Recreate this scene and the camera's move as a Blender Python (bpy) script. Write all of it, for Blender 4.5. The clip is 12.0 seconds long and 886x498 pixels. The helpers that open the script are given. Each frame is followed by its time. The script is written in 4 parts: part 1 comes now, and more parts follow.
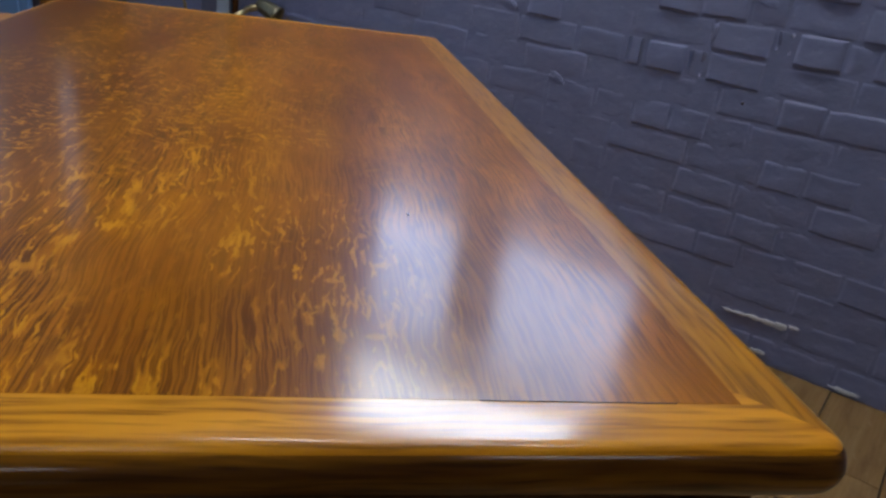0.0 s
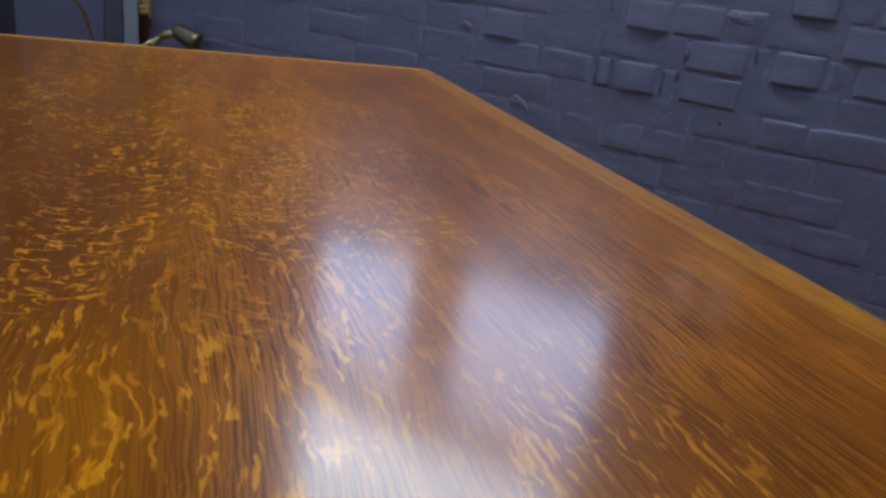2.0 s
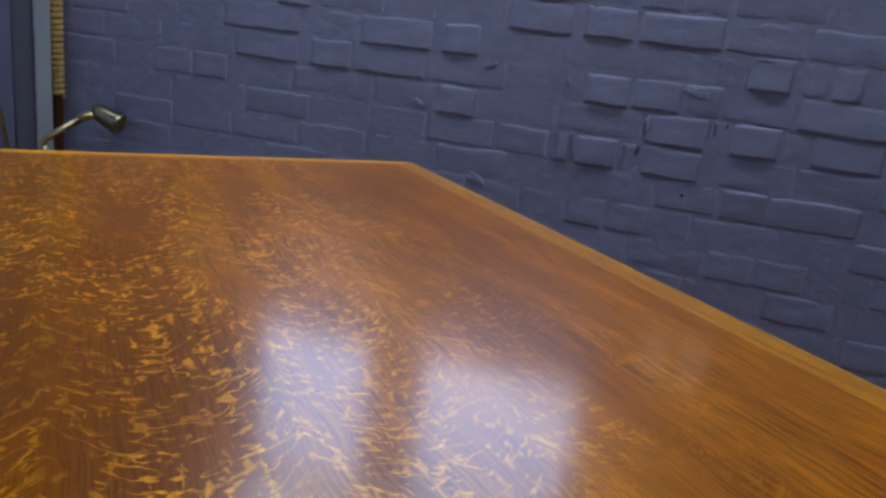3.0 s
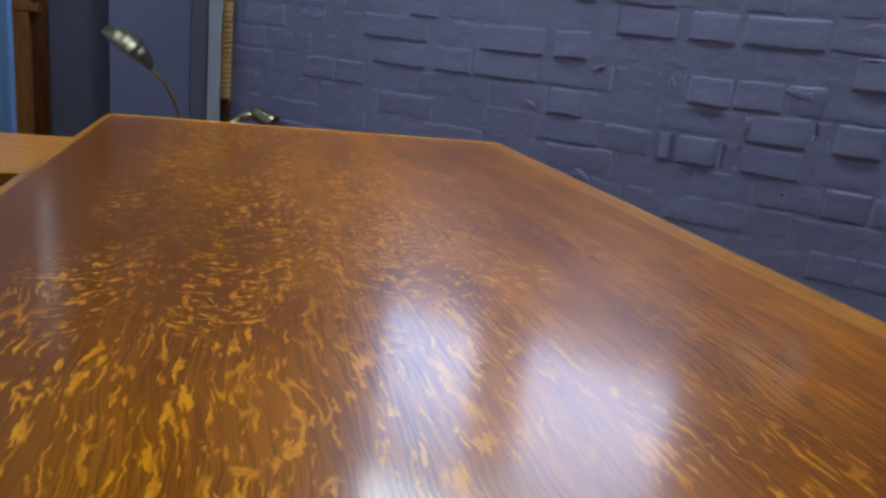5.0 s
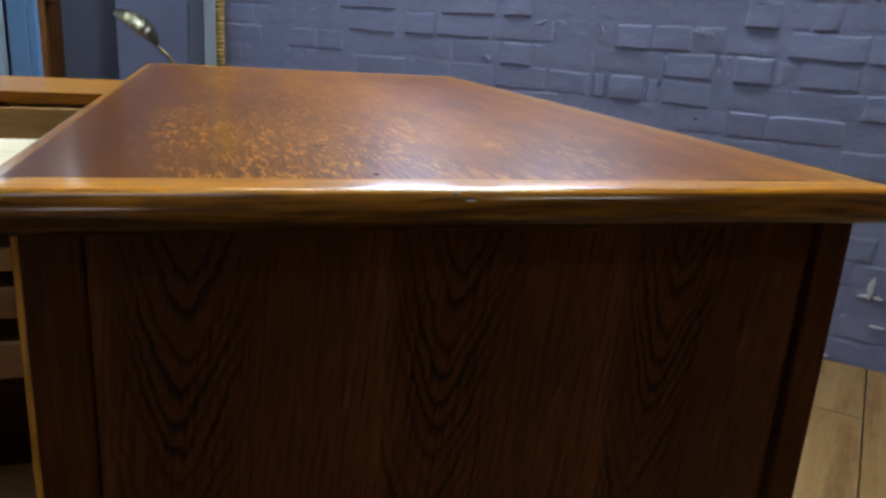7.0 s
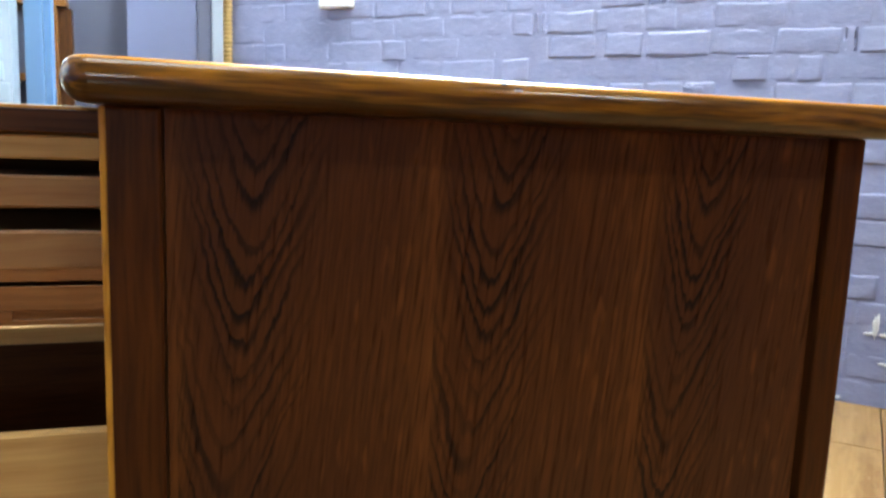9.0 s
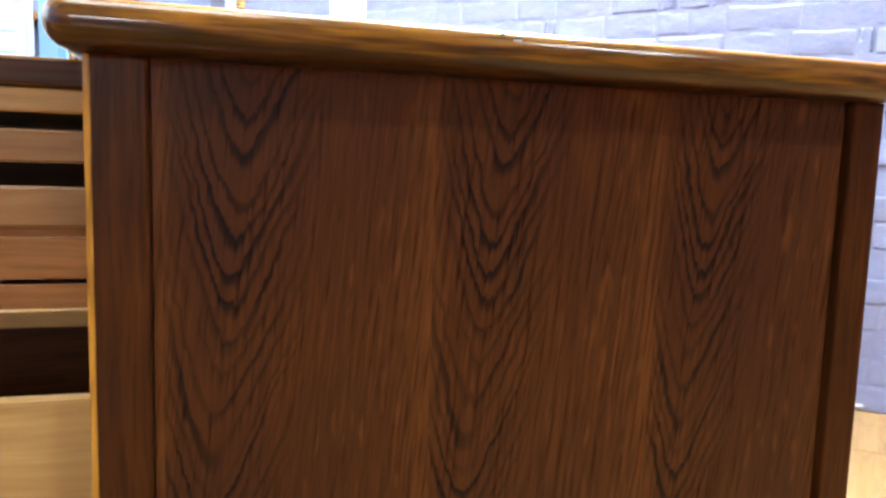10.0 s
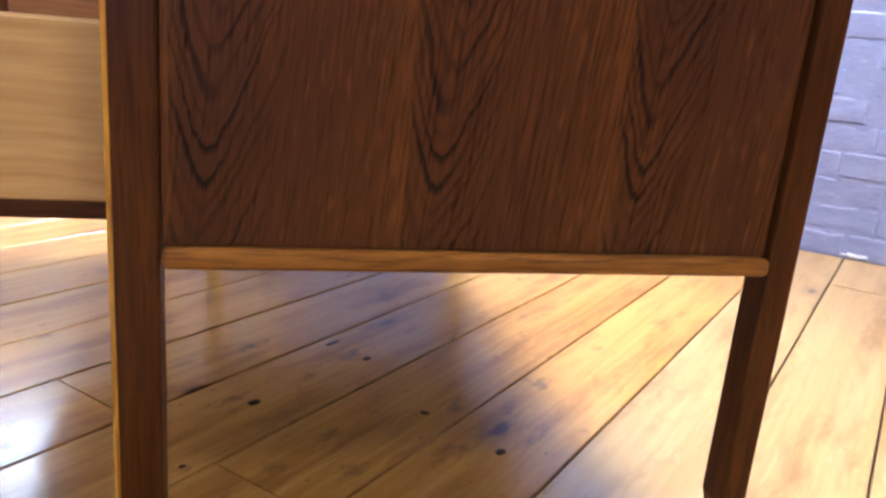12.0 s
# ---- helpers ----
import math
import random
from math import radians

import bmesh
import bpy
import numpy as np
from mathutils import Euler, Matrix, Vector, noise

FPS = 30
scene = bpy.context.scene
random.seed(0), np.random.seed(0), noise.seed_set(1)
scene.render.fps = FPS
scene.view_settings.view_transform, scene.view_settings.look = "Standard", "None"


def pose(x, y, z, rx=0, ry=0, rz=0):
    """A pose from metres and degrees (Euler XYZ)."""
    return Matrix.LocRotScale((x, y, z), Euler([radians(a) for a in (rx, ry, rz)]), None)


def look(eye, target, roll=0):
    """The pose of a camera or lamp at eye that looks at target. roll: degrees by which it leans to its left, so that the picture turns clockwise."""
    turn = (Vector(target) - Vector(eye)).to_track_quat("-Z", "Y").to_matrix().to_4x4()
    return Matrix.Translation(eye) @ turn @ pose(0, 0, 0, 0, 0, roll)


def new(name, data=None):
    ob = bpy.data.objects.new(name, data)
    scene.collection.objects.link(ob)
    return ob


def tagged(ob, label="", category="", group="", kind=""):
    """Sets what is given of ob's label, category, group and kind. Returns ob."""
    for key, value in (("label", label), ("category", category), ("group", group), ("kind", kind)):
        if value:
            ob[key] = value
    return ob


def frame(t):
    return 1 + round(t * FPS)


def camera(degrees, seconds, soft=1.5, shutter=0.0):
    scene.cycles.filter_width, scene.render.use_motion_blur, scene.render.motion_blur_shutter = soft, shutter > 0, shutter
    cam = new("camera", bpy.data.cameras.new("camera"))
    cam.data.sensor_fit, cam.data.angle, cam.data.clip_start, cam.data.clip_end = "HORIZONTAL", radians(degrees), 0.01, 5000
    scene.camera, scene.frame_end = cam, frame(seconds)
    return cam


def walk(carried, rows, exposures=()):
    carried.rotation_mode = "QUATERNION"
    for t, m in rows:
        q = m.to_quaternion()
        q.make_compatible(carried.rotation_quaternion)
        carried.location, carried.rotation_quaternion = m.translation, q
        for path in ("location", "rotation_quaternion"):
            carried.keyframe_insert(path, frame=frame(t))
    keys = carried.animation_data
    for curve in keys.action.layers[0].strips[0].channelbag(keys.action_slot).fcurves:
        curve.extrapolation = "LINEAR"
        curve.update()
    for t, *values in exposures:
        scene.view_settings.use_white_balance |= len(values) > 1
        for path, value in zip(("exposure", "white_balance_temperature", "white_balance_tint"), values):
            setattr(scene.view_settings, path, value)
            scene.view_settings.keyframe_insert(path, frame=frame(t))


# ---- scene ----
cam = camera(61.4, 12.0, soft=2.8)
PATH = [
    (0, (0.4307, -0.2452, 0.9685), (0.8302, 1.5552, 0.1945), 8.19),
    (0.5, (0.3801, -0.2422, 0.9582), (0.8596, 1.5475, 0.2051), 7.88),
    (1, (0.3134, -0.1577, 0.9428), (0.9407, 1.5674, 0.1488), 8.79),
    (1.5, (0.2787, -0.0888, 0.9449), (0.9494, 1.6432, 0.2033), 8.15),
    (2, (0.2645, -0.0167, 0.9498), (0.9413, 1.7281, 0.2444), 7.60),
    (2.5, (0.2339, 0.0749, 0.9627), (1.0296, 1.7929, 0.3181), 7.49),
    (3, (0.1681, 0.1529, 0.9798), (1.0758, 1.8501, 0.4363), 6.73),
    (3.5, (0.1054, 0.203, 0.9699), (0.984, 1.9179, 0.4339), 7.90),
    (3.7, (0.0783, 0.1983, 0.9691), (0.9166, 1.9279, 0.416), 7.43),
    (5.3, (0.2404, -0.1514, 0.9314), (0.7229, 1.7157, 0.4012), 5.18),
    (5.5, (0.2484, -0.2104, 0.9244), (0.714, 1.6525, 0.365), 3.98),
    (6, (0.2087, -0.344, 0.8986), (0.6796, 1.5263, 0.3691), 3.47),
    (6.5, (0.146, -0.4458, 0.8971), (0.7576, 1.3795, 0.3545), 4.26),
    (7, (0.1444, -0.4741, 0.8764), (0.7183, 1.3588, 0.3188), 3.63),
    (7.2, (0.1604, -0.4851, 0.8574), (0.6787, 1.3628, 0.2945), 4.73),
    (8.8, (0.079, -0.5296, 0.7482), (0.6762, 1.3573, 0.4599), 1.52),
    (9, (0.091, -0.5256, 0.7302), (0.687, 1.3614, 0.44), 2.22),
    (9.5, (0.1138, -0.5181, 0.6956), (0.7306, 1.368, 0.4462), 2.02),
    (10, (0.11, -0.5135, 0.6804), (0.6664, 1.3938, 0.4502), 1.76),
    (10.5, (0.1145, -0.5354, 0.6345), (0.6707, 1.36, 0.3208), 3.09),
    (11, (0.1144, -0.5448, 0.5841), (0.6413, 1.3693, 0.3418), 2.15),
    (11.5, (0.1267, -0.5783, 0.5429), (0.609, 1.3276, 0.1756), 4.01),
    (12, (0.137, -0.5993, 0.5097), (0.6222, 1.269, -0.0136), 5.05),
]
EXPOSURES = [(0.0, -0.46, 5950, 5), (1.5, -0.62, 5850, 4), (2.5, -0.58, 5750, 3), (3.7, -0.20, 5750, 3), (5.5, -0.32, 5900, 4), (6.5, 0.10, 6050, 1), (7.2, 0.42, 6000, -4), (8.8, 2.02, 6200, -5), (9.5, 2.52, 6200, -4), (10.5, 3.12, 6100, 2), (12.0, 2.80, 5900, 8)]
walk(cam, [(t, look(eye, target, roll)) for t, eye, target, roll in PATH], EXPOSURES)

# ---- light ----
world = bpy.data.worlds.new("daylight")
scene.world = world
world.use_nodes = True
wn = world.node_tree.nodes
sky = wn.new("ShaderNodeTexSky")
sky.sky_type = "NISHITA"
sky.sun_disc = False
sky.sun_elevation, sky.sun_rotation = radians(38), radians(200)
world.node_tree.links.new(sky.outputs[0], wn["Background"].inputs[0])
wn["Background"].inputs[1].default_value = 0.12


def area_lamp(name, m, w, h, watts, colour):
    data = bpy.data.lights.new(name, "AREA")
    data.shape, data.size, data.size_y, data.energy, data.color = "RECTANGLE", w, h, watts, colour
    ob = new(name, data)
    ob.matrix_world = m
    return ob


# ---- node helpers ----
class Mat:
    """A small builder of node materials around one Principled shader."""

    def __init__(self, name):
        self.m = bpy.data.materials.new(name)
        self.m.use_nodes = True
        self.t = self.m.node_tree
        self.b = self.t.nodes["Principled BSDF"]
        self.co = self.t.nodes.new("ShaderNodeTexCoord").outputs["Object"]

    def put(self, socket, value):
        if hasattr(value, "is_output"):
            self.t.links.new(value, socket)
        else:
            socket.default_value = value

    def node(self, kind, props=None, **inputs):
        n = self.t.nodes.new(kind)
        for k, v in (props or {}).items():
            setattr(n, k, v)
        for k, v in inputs.items():
            self.put(n.inputs[k], v)
        return n

    def scale(self, v, vec=None):
        n = self.t.nodes.new("ShaderNodeVectorMath")
        n.operation = "MULTIPLY"
        self.put(n.inputs[0], vec or self.co)
        n.inputs[1].default_value = v
        return n.outputs[0]

    def shift(self, vec, offset):
        n = self.t.nodes.new("ShaderNodeVectorMath")
        n.operation = "ADD"
        self.put(n.inputs[0], vec)
        self.put(n.inputs[1], offset)
        return n.outputs[0]

    def noise(self, vec, scale=1.0, detail=2.0, rough=0.5, distortion=0.0, colour=False):
        n = self.t.nodes.new("ShaderNodeTexNoise")
        self.put(n.inputs["Vector"], vec)
        n.inputs["Scale"].default_value, n.inputs["Detail"].default_value = scale, detail
        n.inputs["Roughness"].default_value, n.inputs["Distortion"].default_value = rough, distortion
        return n.outputs[1 if colour else 0]

    def warped(self, vec, scale, amount):
        """vec pushed about by a slow noise."""
        n = self.noise(vec, scale, 2, colour=True)
        a = self.t.nodes.new("ShaderNodeVectorMath")
        a.operation = "SUBTRACT"
        self.put(a.inputs[0], n)
        a.inputs[1].default_value = (0.5, 0.5, 0.5)
        b = self.t.nodes.new("ShaderNodeVectorMath")
        b.operation = "SCALE"
        self.put(b.inputs[0], a.outputs[0])
        b.inputs[3].default_value = amount
        return self.shift(vec, b.outputs[0])

    def ramp(self, fac, *stops):
        n = self.t.nodes.new("ShaderNodeValToRGB")
        self.put(n.inputs[0], fac)
        e = n.color_ramp.elements
        while len(e) < len(stops):
            e.new(0.5)
        for el, (p, c) in zip(e, stops):
            el.position = p
            el.color = (c, c, c, 1) if isinstance(c, (int, float)) else (*c, 1)
        return n.outputs[0]

    def math(self, op, a, b=0.0):
        n = self.t.nodes.new("ShaderNodeMath")
        n.operation = op
        self.put(n.inputs[0], a)
        self.put(n.inputs[1], b)
        return n.outputs[0]

    def mix(self, fac, a, b, kind="MIX"):
        n = self.t.nodes.new("ShaderNodeMix")
        n.data_type, n.blend_type = "RGBA", kind
        self.put(n.inputs[0], fac)
        self.put(n.inputs[6], a if hasattr(a, "is_output") else (*a, 1))
        self.put(n.inputs[7], b if hasattr(b, "is_output") else (*b, 1))
        return n.outputs[2]

    def bump(self, height, strength, distance):
        n = self.t.nodes.new("ShaderNodeBump")
        self.put(n.inputs["Height"], height)
        n.inputs["Strength"].default_value, n.inputs["Distance"].default_value = strength, distance
        self.put(self.b.inputs["Normal"], n.outputs[0])

    def split(self, vec=None):
        n = self.t.nodes.new("ShaderNodeSeparateXYZ")
        self.put(n.inputs[0], vec or self.co)
        return n.outputs

    def random(self):
        return self.t.nodes.new("ShaderNodeObjectInfo").outputs["Random"]

    def done(self, colour, rough, metal=0.0):
        self.put(self.b.inputs["Base Color"], colour if hasattr(colour, "is_output") else (*colour, 1))
        self.put(self.b.inputs["Roughness"], rough)
        self.b.inputs["Metallic"].default_value = metal
        return self.m

    def polished(self, colour, gloss, rough):
        """Varnished wood: a soft sheen from the wood itself and a clear coat over it."""
        self.b.inputs["Specular IOR Level"].default_value = 0.10 * gloss
        self.b.inputs["Coat Weight"].default_value = gloss
        self.put(self.b.inputs["Coat Roughness"], rough)
        return self.done(colour, 0.31)


def along(vec_builder, axis):
    """Scales for grain that runs along an axis: fine across, long along."""
    return tuple(vec_builder[1] if i == axis else vec_builder[0] for i in range(3))


def quarter_oak():
    """Polished quarter-sawn oak: dark pore lines along y, scattered golden ray flecks that run along the grain near the
    front and lie across it in shallow bows further along, fading out towards the plain right side."""
    w = Mat("quarter_sawn_oak")
    x, y, _ = w.split()
    flow = w.warped(w.warped(w.co, 5.0, 0.030), 24.0, 0.006)
    pores = w.ramp(w.noise(w.scale((640, 15, 9), flow), 1.0, 2.0, 0.65), (0.43, 1.0), (0.55, 0.0))
    tone = w.noise(w.scale((22, 2.5, 1), flow), 1.0, 3, 0.6)
    slow = w.noise(w.scale((4.5, 3.0, 1)), 1.0, 3, 0.55)
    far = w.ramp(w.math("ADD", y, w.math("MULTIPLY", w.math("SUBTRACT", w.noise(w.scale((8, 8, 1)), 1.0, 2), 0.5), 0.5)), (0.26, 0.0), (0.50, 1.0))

    def flecks(vec, scale, seed, low, high, detail=2.0):
        """Ragged islands, longer one way than the other."""
        return w.ramp(w.noise(w.scale(scale, w.shift(vec, (seed, seed * 0.7, 0.0))), 1.0, detail, 0.55), (low, 0.0), (high, 1.0))

    def threads(vec, scale, seed, thin):
        """Winding lines of uneven width, broken into lengths."""
        bend = w.noise(w.scale(scale, w.shift(vec, (seed, 0.0, 0.0))), 1.0, 1.5, 0.5)
        line = w.ramp(w.math("ABSOLUTE", w.math("SUBTRACT", bend, 0.5)), (thin * 0.35, 1.0), (thin, 0.0))
        gaps = w.noise(w.scale((34, 30, 1), w.shift(vec, (1.7 + seed, 4.1, 0.0))), 1.0, 2.0)
        return w.math("MULTIPLY", line, w.ramp(gaps, (0.45, 0.0), (0.55, 1.0)))

    winding = w.warped(w.warped(w.warped(w.co, 6.0, 0.030), 34.0, 0.010), 120.0, 0.0036)
    ticks = w.math("MAXIMUM", flecks(winding, (240, 40, 1), 0.0, 0.585, 0.65), threads(winding, (96, 10.0, 1), 0.0, 0.030))
    ticks = w.math("MAXIMUM", ticks, w.math("MULTIPLY", flecks(winding, (110, 32, 1), 3.3, 0.66, 0.70), 0.85))
    short = w.warped(w.warped(w.co, 20.0, 0.016), 100.0, 0.0042)
    sx, sy, _ = w.split(short)
    off = w.math("PINGPONG", w.math("SUBTRACT", sx, 0.215), 0.060)
    bow = w.math("SUBTRACT", sy, w.math("MULTIPLY", w.math("MULTIPLY", off, off), 10.0))
    arcs = w.node("ShaderNodeCombineXYZ", X=sx, Y=bow, Z=0.0).outputs[0]
    bows = w.math("MAXIMUM", flecks(arcs, (74, 140, 1), 1.0, 0.60, 0.665), threads(arcs, (40, 80, 1), 2.0, 0.022))
    bows = w.math("MAXIMUM", bows, w.math("MULTIPLY", flecks(winding, (150, 60, 1), 7.3, 0.61, 0.68), 0.8))
    patches = w.math("MULTIPLY", flecks(short, (36, 46, 1), 2.0, 0.70, 0.74, 1.5), 0.85)
    fleck = w.mix(w.ramp(w.math("ADD", far, w.math("MULTIPLY", w.math("SUBTRACT", w.noise(w.scale((20, 14, 1)), 1.0, 2), 0.5), 1.6)), (0.35, 0.0), (0.65, 1.0)), ticks, bows)
    where = w.ramp(w.noise(w.scale((11, 5.0, 1), w.shift(w.co, (0.6, 2.2, 0.0))), 1.0, 2), (0.36, 0.15), (0.50, 1.0))
    side = w.ramp(w.math("ADD", x, w.math("MULTIPLY", w.math("SUBTRACT", w.noise(w.scale((6, 9, 1)), 1.0, 2), 0.5), 0.22)), (0.36, 1.0), (0.47, 0.42), (0.57, 0.06))
    plain = w.ramp(w.math("ADD", x, w.math("MULTIPLY", w.math("SUBTRACT", w.noise(w.scale((9, 5, 1)), 1.0, 2), 0.5), 0.06)), (0.070, 0.0), (0.115, 1.0))
    fleck = w.math("MULTIPLY", w.math("MULTIPLY", w.math("MULTIPLY", w.math("MAXIMUM", fleck, patches), where), side), plain)
    wavering = w.ramp(w.noise(w.scale((300, 300, 1)), 1.0, 2), (0.30, 0.72), (0.55, 1.0))
    fleck = w.math("MULTIPLY", fleck, wavering)
    # Ground tone: lighter near the front, darker towards the back.
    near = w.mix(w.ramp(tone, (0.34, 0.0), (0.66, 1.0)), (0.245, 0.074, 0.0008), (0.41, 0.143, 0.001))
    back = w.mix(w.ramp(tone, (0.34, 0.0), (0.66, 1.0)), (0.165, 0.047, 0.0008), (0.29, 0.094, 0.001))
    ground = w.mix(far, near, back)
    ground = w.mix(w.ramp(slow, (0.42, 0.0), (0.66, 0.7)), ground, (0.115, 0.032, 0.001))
    figure = w.noise(w.scale((24, 5.0, 1), w.warped(w.co, 9.0, 0.035)), 1.0, 1.5, 0.5)
    streaks = w.ramp(w.math("ABSOLUTE", w.math("SUBTRACT", figure, 0.52)), (0.003, 1.0), (0.022, 0.35), (0.06, 0.0))
    ground = w.mix(w.math("SUBTRACT", 1.0, plain), ground, w.mix(w.math("MULTIPLY", streaks, 0.35), w.mix(w.ramp(tone, (0.34, 0.0), (0.66, 1.0)), (0.125, 0.038, 0.001), (0.205, 0.070, 0.002)), (0.045, 0.011, 0.001)))
    # Ground turns darker towards the left side, along an uneven line.
    left_dark = w.ramp(w.math("ADD", x, w.math("MULTIPLY", w.math("SUBTRACT", slow, 0.5), 0.16)), (0.09, 0.86), (0.34, 0.0))
    ground = w.mix(left_dark, ground, (0.084, 0.0245, 0.0008))
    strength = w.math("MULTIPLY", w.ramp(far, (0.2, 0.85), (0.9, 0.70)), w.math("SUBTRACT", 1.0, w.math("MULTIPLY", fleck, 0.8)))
    strength = w.math("MULTIPLY", strength, w.ramp(w.noise(w.scale((12, 6, 1)), 1.0, 2), (0.35, 0.35), (0.6, 1.0)))
    ground = w.mix(w.math("MULTIPLY", pores, strength), ground, (0.075, 0.020, 0.001))
    grain = w.noise(w.scale((420, 30, 1), flow), 1.0, 1.0)
    gold = w.mix(w.ramp(grain, (0.35, 0.0), (0.65, 1.0)), (0.45, 0.170, 0.001), (0.63, 0.268, 0.002))
    colour = w.mix(w.math("MULTIPLY", fleck, 0.72), ground, gold)
    haze = w.noise(w.scale((14, 14, 14)), 1.0, 3)
    w.bump(w.math("ADD", w.noise(w.scale((260, 26, 1)), 1.0, 1.0), w.math("MULTIPLY", w.noise(w.scale((30, 12, 1)), 1.0, 2), 3.0)), 0.05, 0.0006)
    return w.polished(colour, 0.30, w.ramp(haze, (0.3, 0.125), (0.7, 0.175)))


def plain_oak(name, axis, light, dark, streak, coat=0.8, coat_rough=0.12, crossing=False, stained=0.0):
    """Straight-grained stained oak. crossing: the end bands' grain turns across the top. stained: height up to which
    the lower edge's shade and old dark stain darken the colour.
    """
    w = Mat(name)
    a = w.warped(w.co, 7.0, 0.012)
    fine = w.noise(w.scale(along((290, 14), axis), a), 1.0, 2, 0.55)
    wide = w.noise(w.scale(along((110, 7), axis), a), 1.0, 2, 0.5, 0.3)
    if crossing:
        fine2 = w.noise(w.scale(along((290, 14), 0), a), 1.0, 2, 0.55)
        wide2 = w.noise(w.scale(along((110, 7), 0), a), 1.0, 2, 0.5, 0.3)
        x, y, _ = w.split()
        side = w.math("MINIMUM", x, w.math("SUBTRACT", 0.698, x))
        end = w.math("MINIMUM", y, w.math("SUBTRACT", 1.284, y))
        turn = w.math("LESS_THAN", end, side)
        fine, wide = w.mix(turn, fine, fine2), w.mix(turn, wide, wide2)
        shade = 0.38 if stained else 0.62
        light = w.mix(turn, tuple(shade * v for v in light), light)
        dark = w.mix(turn, tuple(shade * v for v in dark), dark)
    slow = w.noise(w.scale((9, 9, 5)), 1.0, 3)
    c = w.mix(w.ramp(wide, (0.30, 0.0), (0.66, 1.0)), dark, light)
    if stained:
        # The nosing's shaded underside is put into the colour along a ragged stain line.
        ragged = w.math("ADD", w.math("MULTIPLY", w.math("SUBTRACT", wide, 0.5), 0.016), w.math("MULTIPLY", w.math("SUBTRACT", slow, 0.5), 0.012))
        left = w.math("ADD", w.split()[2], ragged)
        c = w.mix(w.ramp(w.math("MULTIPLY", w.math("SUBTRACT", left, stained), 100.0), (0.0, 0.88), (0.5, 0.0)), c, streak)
    c = w.mix(w.ramp(slow, (0.42, 0.0), (0.7, 0.45)), c, dark)
    c = w.mix(w.ramp(fine, (0.34, 0.6), (0.52, 0.0)), c, streak)
    w.bump(fine, 0.08, 0.0004)
    return w.polished(c, 0.5 * coat, w.ramp(slow, (0.3, coat_rough), (0.7, coat_rough + 0.06)))


def cathedral_oak():
    """Dark stained veneer in three slip-matched leaves, each with nested pointed arches and leaning straight grain beside them."""
    w = Mat("cathedral_veneer")
    wob = w.warped(w.warped(w.co, 11.0, 0.013), 46.0, 0.007)
    x, _, z = w.split(wob)
    xs, _, zs = w.split()
    lean = w.math("MULTIPLY", w.math("SUBTRACT", zs, 0.55), 0.095)
    leaf = w.math("FLOOR", w.math("DIVIDE", w.math("SUBTRACT", xs, 0.067), 0.195))
    u = w.math("SUBTRACT", w.math("SUBTRACT", x, 0.067), w.math("MULTIPLY", leaf, 0.195))
    flat = w.math("SUBTRACT", w.math("SUBTRACT", xs, 0.067), w.math("MULTIPLY", leaf, 0.195))
    upright = w.node("ShaderNodeCombineXYZ", X=w.math("SUBTRACT", flat, lean), Y=w.math("MULTIPLY", leaf, 0.7), Z=zs).outputs[0]
    strands = w.noise(w.scale((330, 1, 15), w.warped(upright, 8.0, 0.006)), 1.0, 2, 0.6)
    off = w.math("SUBTRACT", w.math("SUBTRACT", u, 0.042), lean)
    du = w.math("SUBTRACT", w.math("SQRT", w.math("ADD", w.math("POWER", off, 2.0), 0.00004)), 0.0062)
    rise = w.math("MULTIPLY", w.math("POWER", du, 1.12), 4.2)
    level = w.math("SUBTRACT", w.math("SUBTRACT", z, rise), w.math("MULTIPLY", w.math("SUBTRACT", strands, 0.5), 0.017))
    joined = w.node("ShaderNodeCombineXYZ", X=level, Y=u, Z=w.math("MULTIPLY", leaf, 0.04)).outputs[0]
    drift = w.noise(w.scale((19, 9, 1), joined), 1.0, 2.0, 0.5)
    ring = w.math("FRACT", w.math("ADD", w.math("DIVIDE", level, 0.026), w.math("MULTIPLY", drift, 1.8)))
    dark = w.ramp(ring, (0.38, 0.0), (0.60, 0.75), (0.82, 1.0), (0.95, 0.0))
    fade = w.ramp(du, (0.020, 1.0), (0.034, 0.60), (0.054, 0.03))
    patch = w.ramp(w.noise(w.scale((30, 12, 1), joined), 1.0, 2), (0.36, 0.12), (0.56, 1.0))
    c = w.mix(w.ramp(strands, (0.28, 0.0), (0.72, 1.0)), (0.047, 0.0150, 0.0055), (0.110, 0.0355, 0.0095))
    c = w.mix(w.ramp(w.noise(w.scale((6, 1, 3)), 1.0, 3), (0.38, 0.0), (0.66, 0.65)), c, (0.050, 0.0178, 0.0085))
    c = w.mix(w.math("MULTIPLY", w.math("MULTIPLY", dark, fade), w.math("MULTIPLY", patch, 0.96)), c, (0.0055, 0.0034, 0.0034))
    flash = w.ramp(w.noise(w.scale((150, 1, 26), upright), 1.0, 1.0), (0.60, 0.0), (0.74, 0.35))
    c = w.mix(w.math("MULTIPLY", flash, w.ramp(du, (0.05, 0.0), (0.075, 1.0))), c, (0.21, 0.078, 0.019))
    seam = w.ramp(flat, (0.0, 0.30), (0.009, 0.0), (0.165, 0.0), (0.195, 0.40))
    c = w.mix(w.math("MULTIPLY", seam, w.ramp(strands, (0.4, 0.3), (0.6, 1.0))), c, (0.19, 0.066, 0.015))
    w.bump(strands, 0.08, 0.0004)
    return w.polished(c, 0.18, w.ramp(strands, (0.3, 0.26), (0.7, 0.34)))


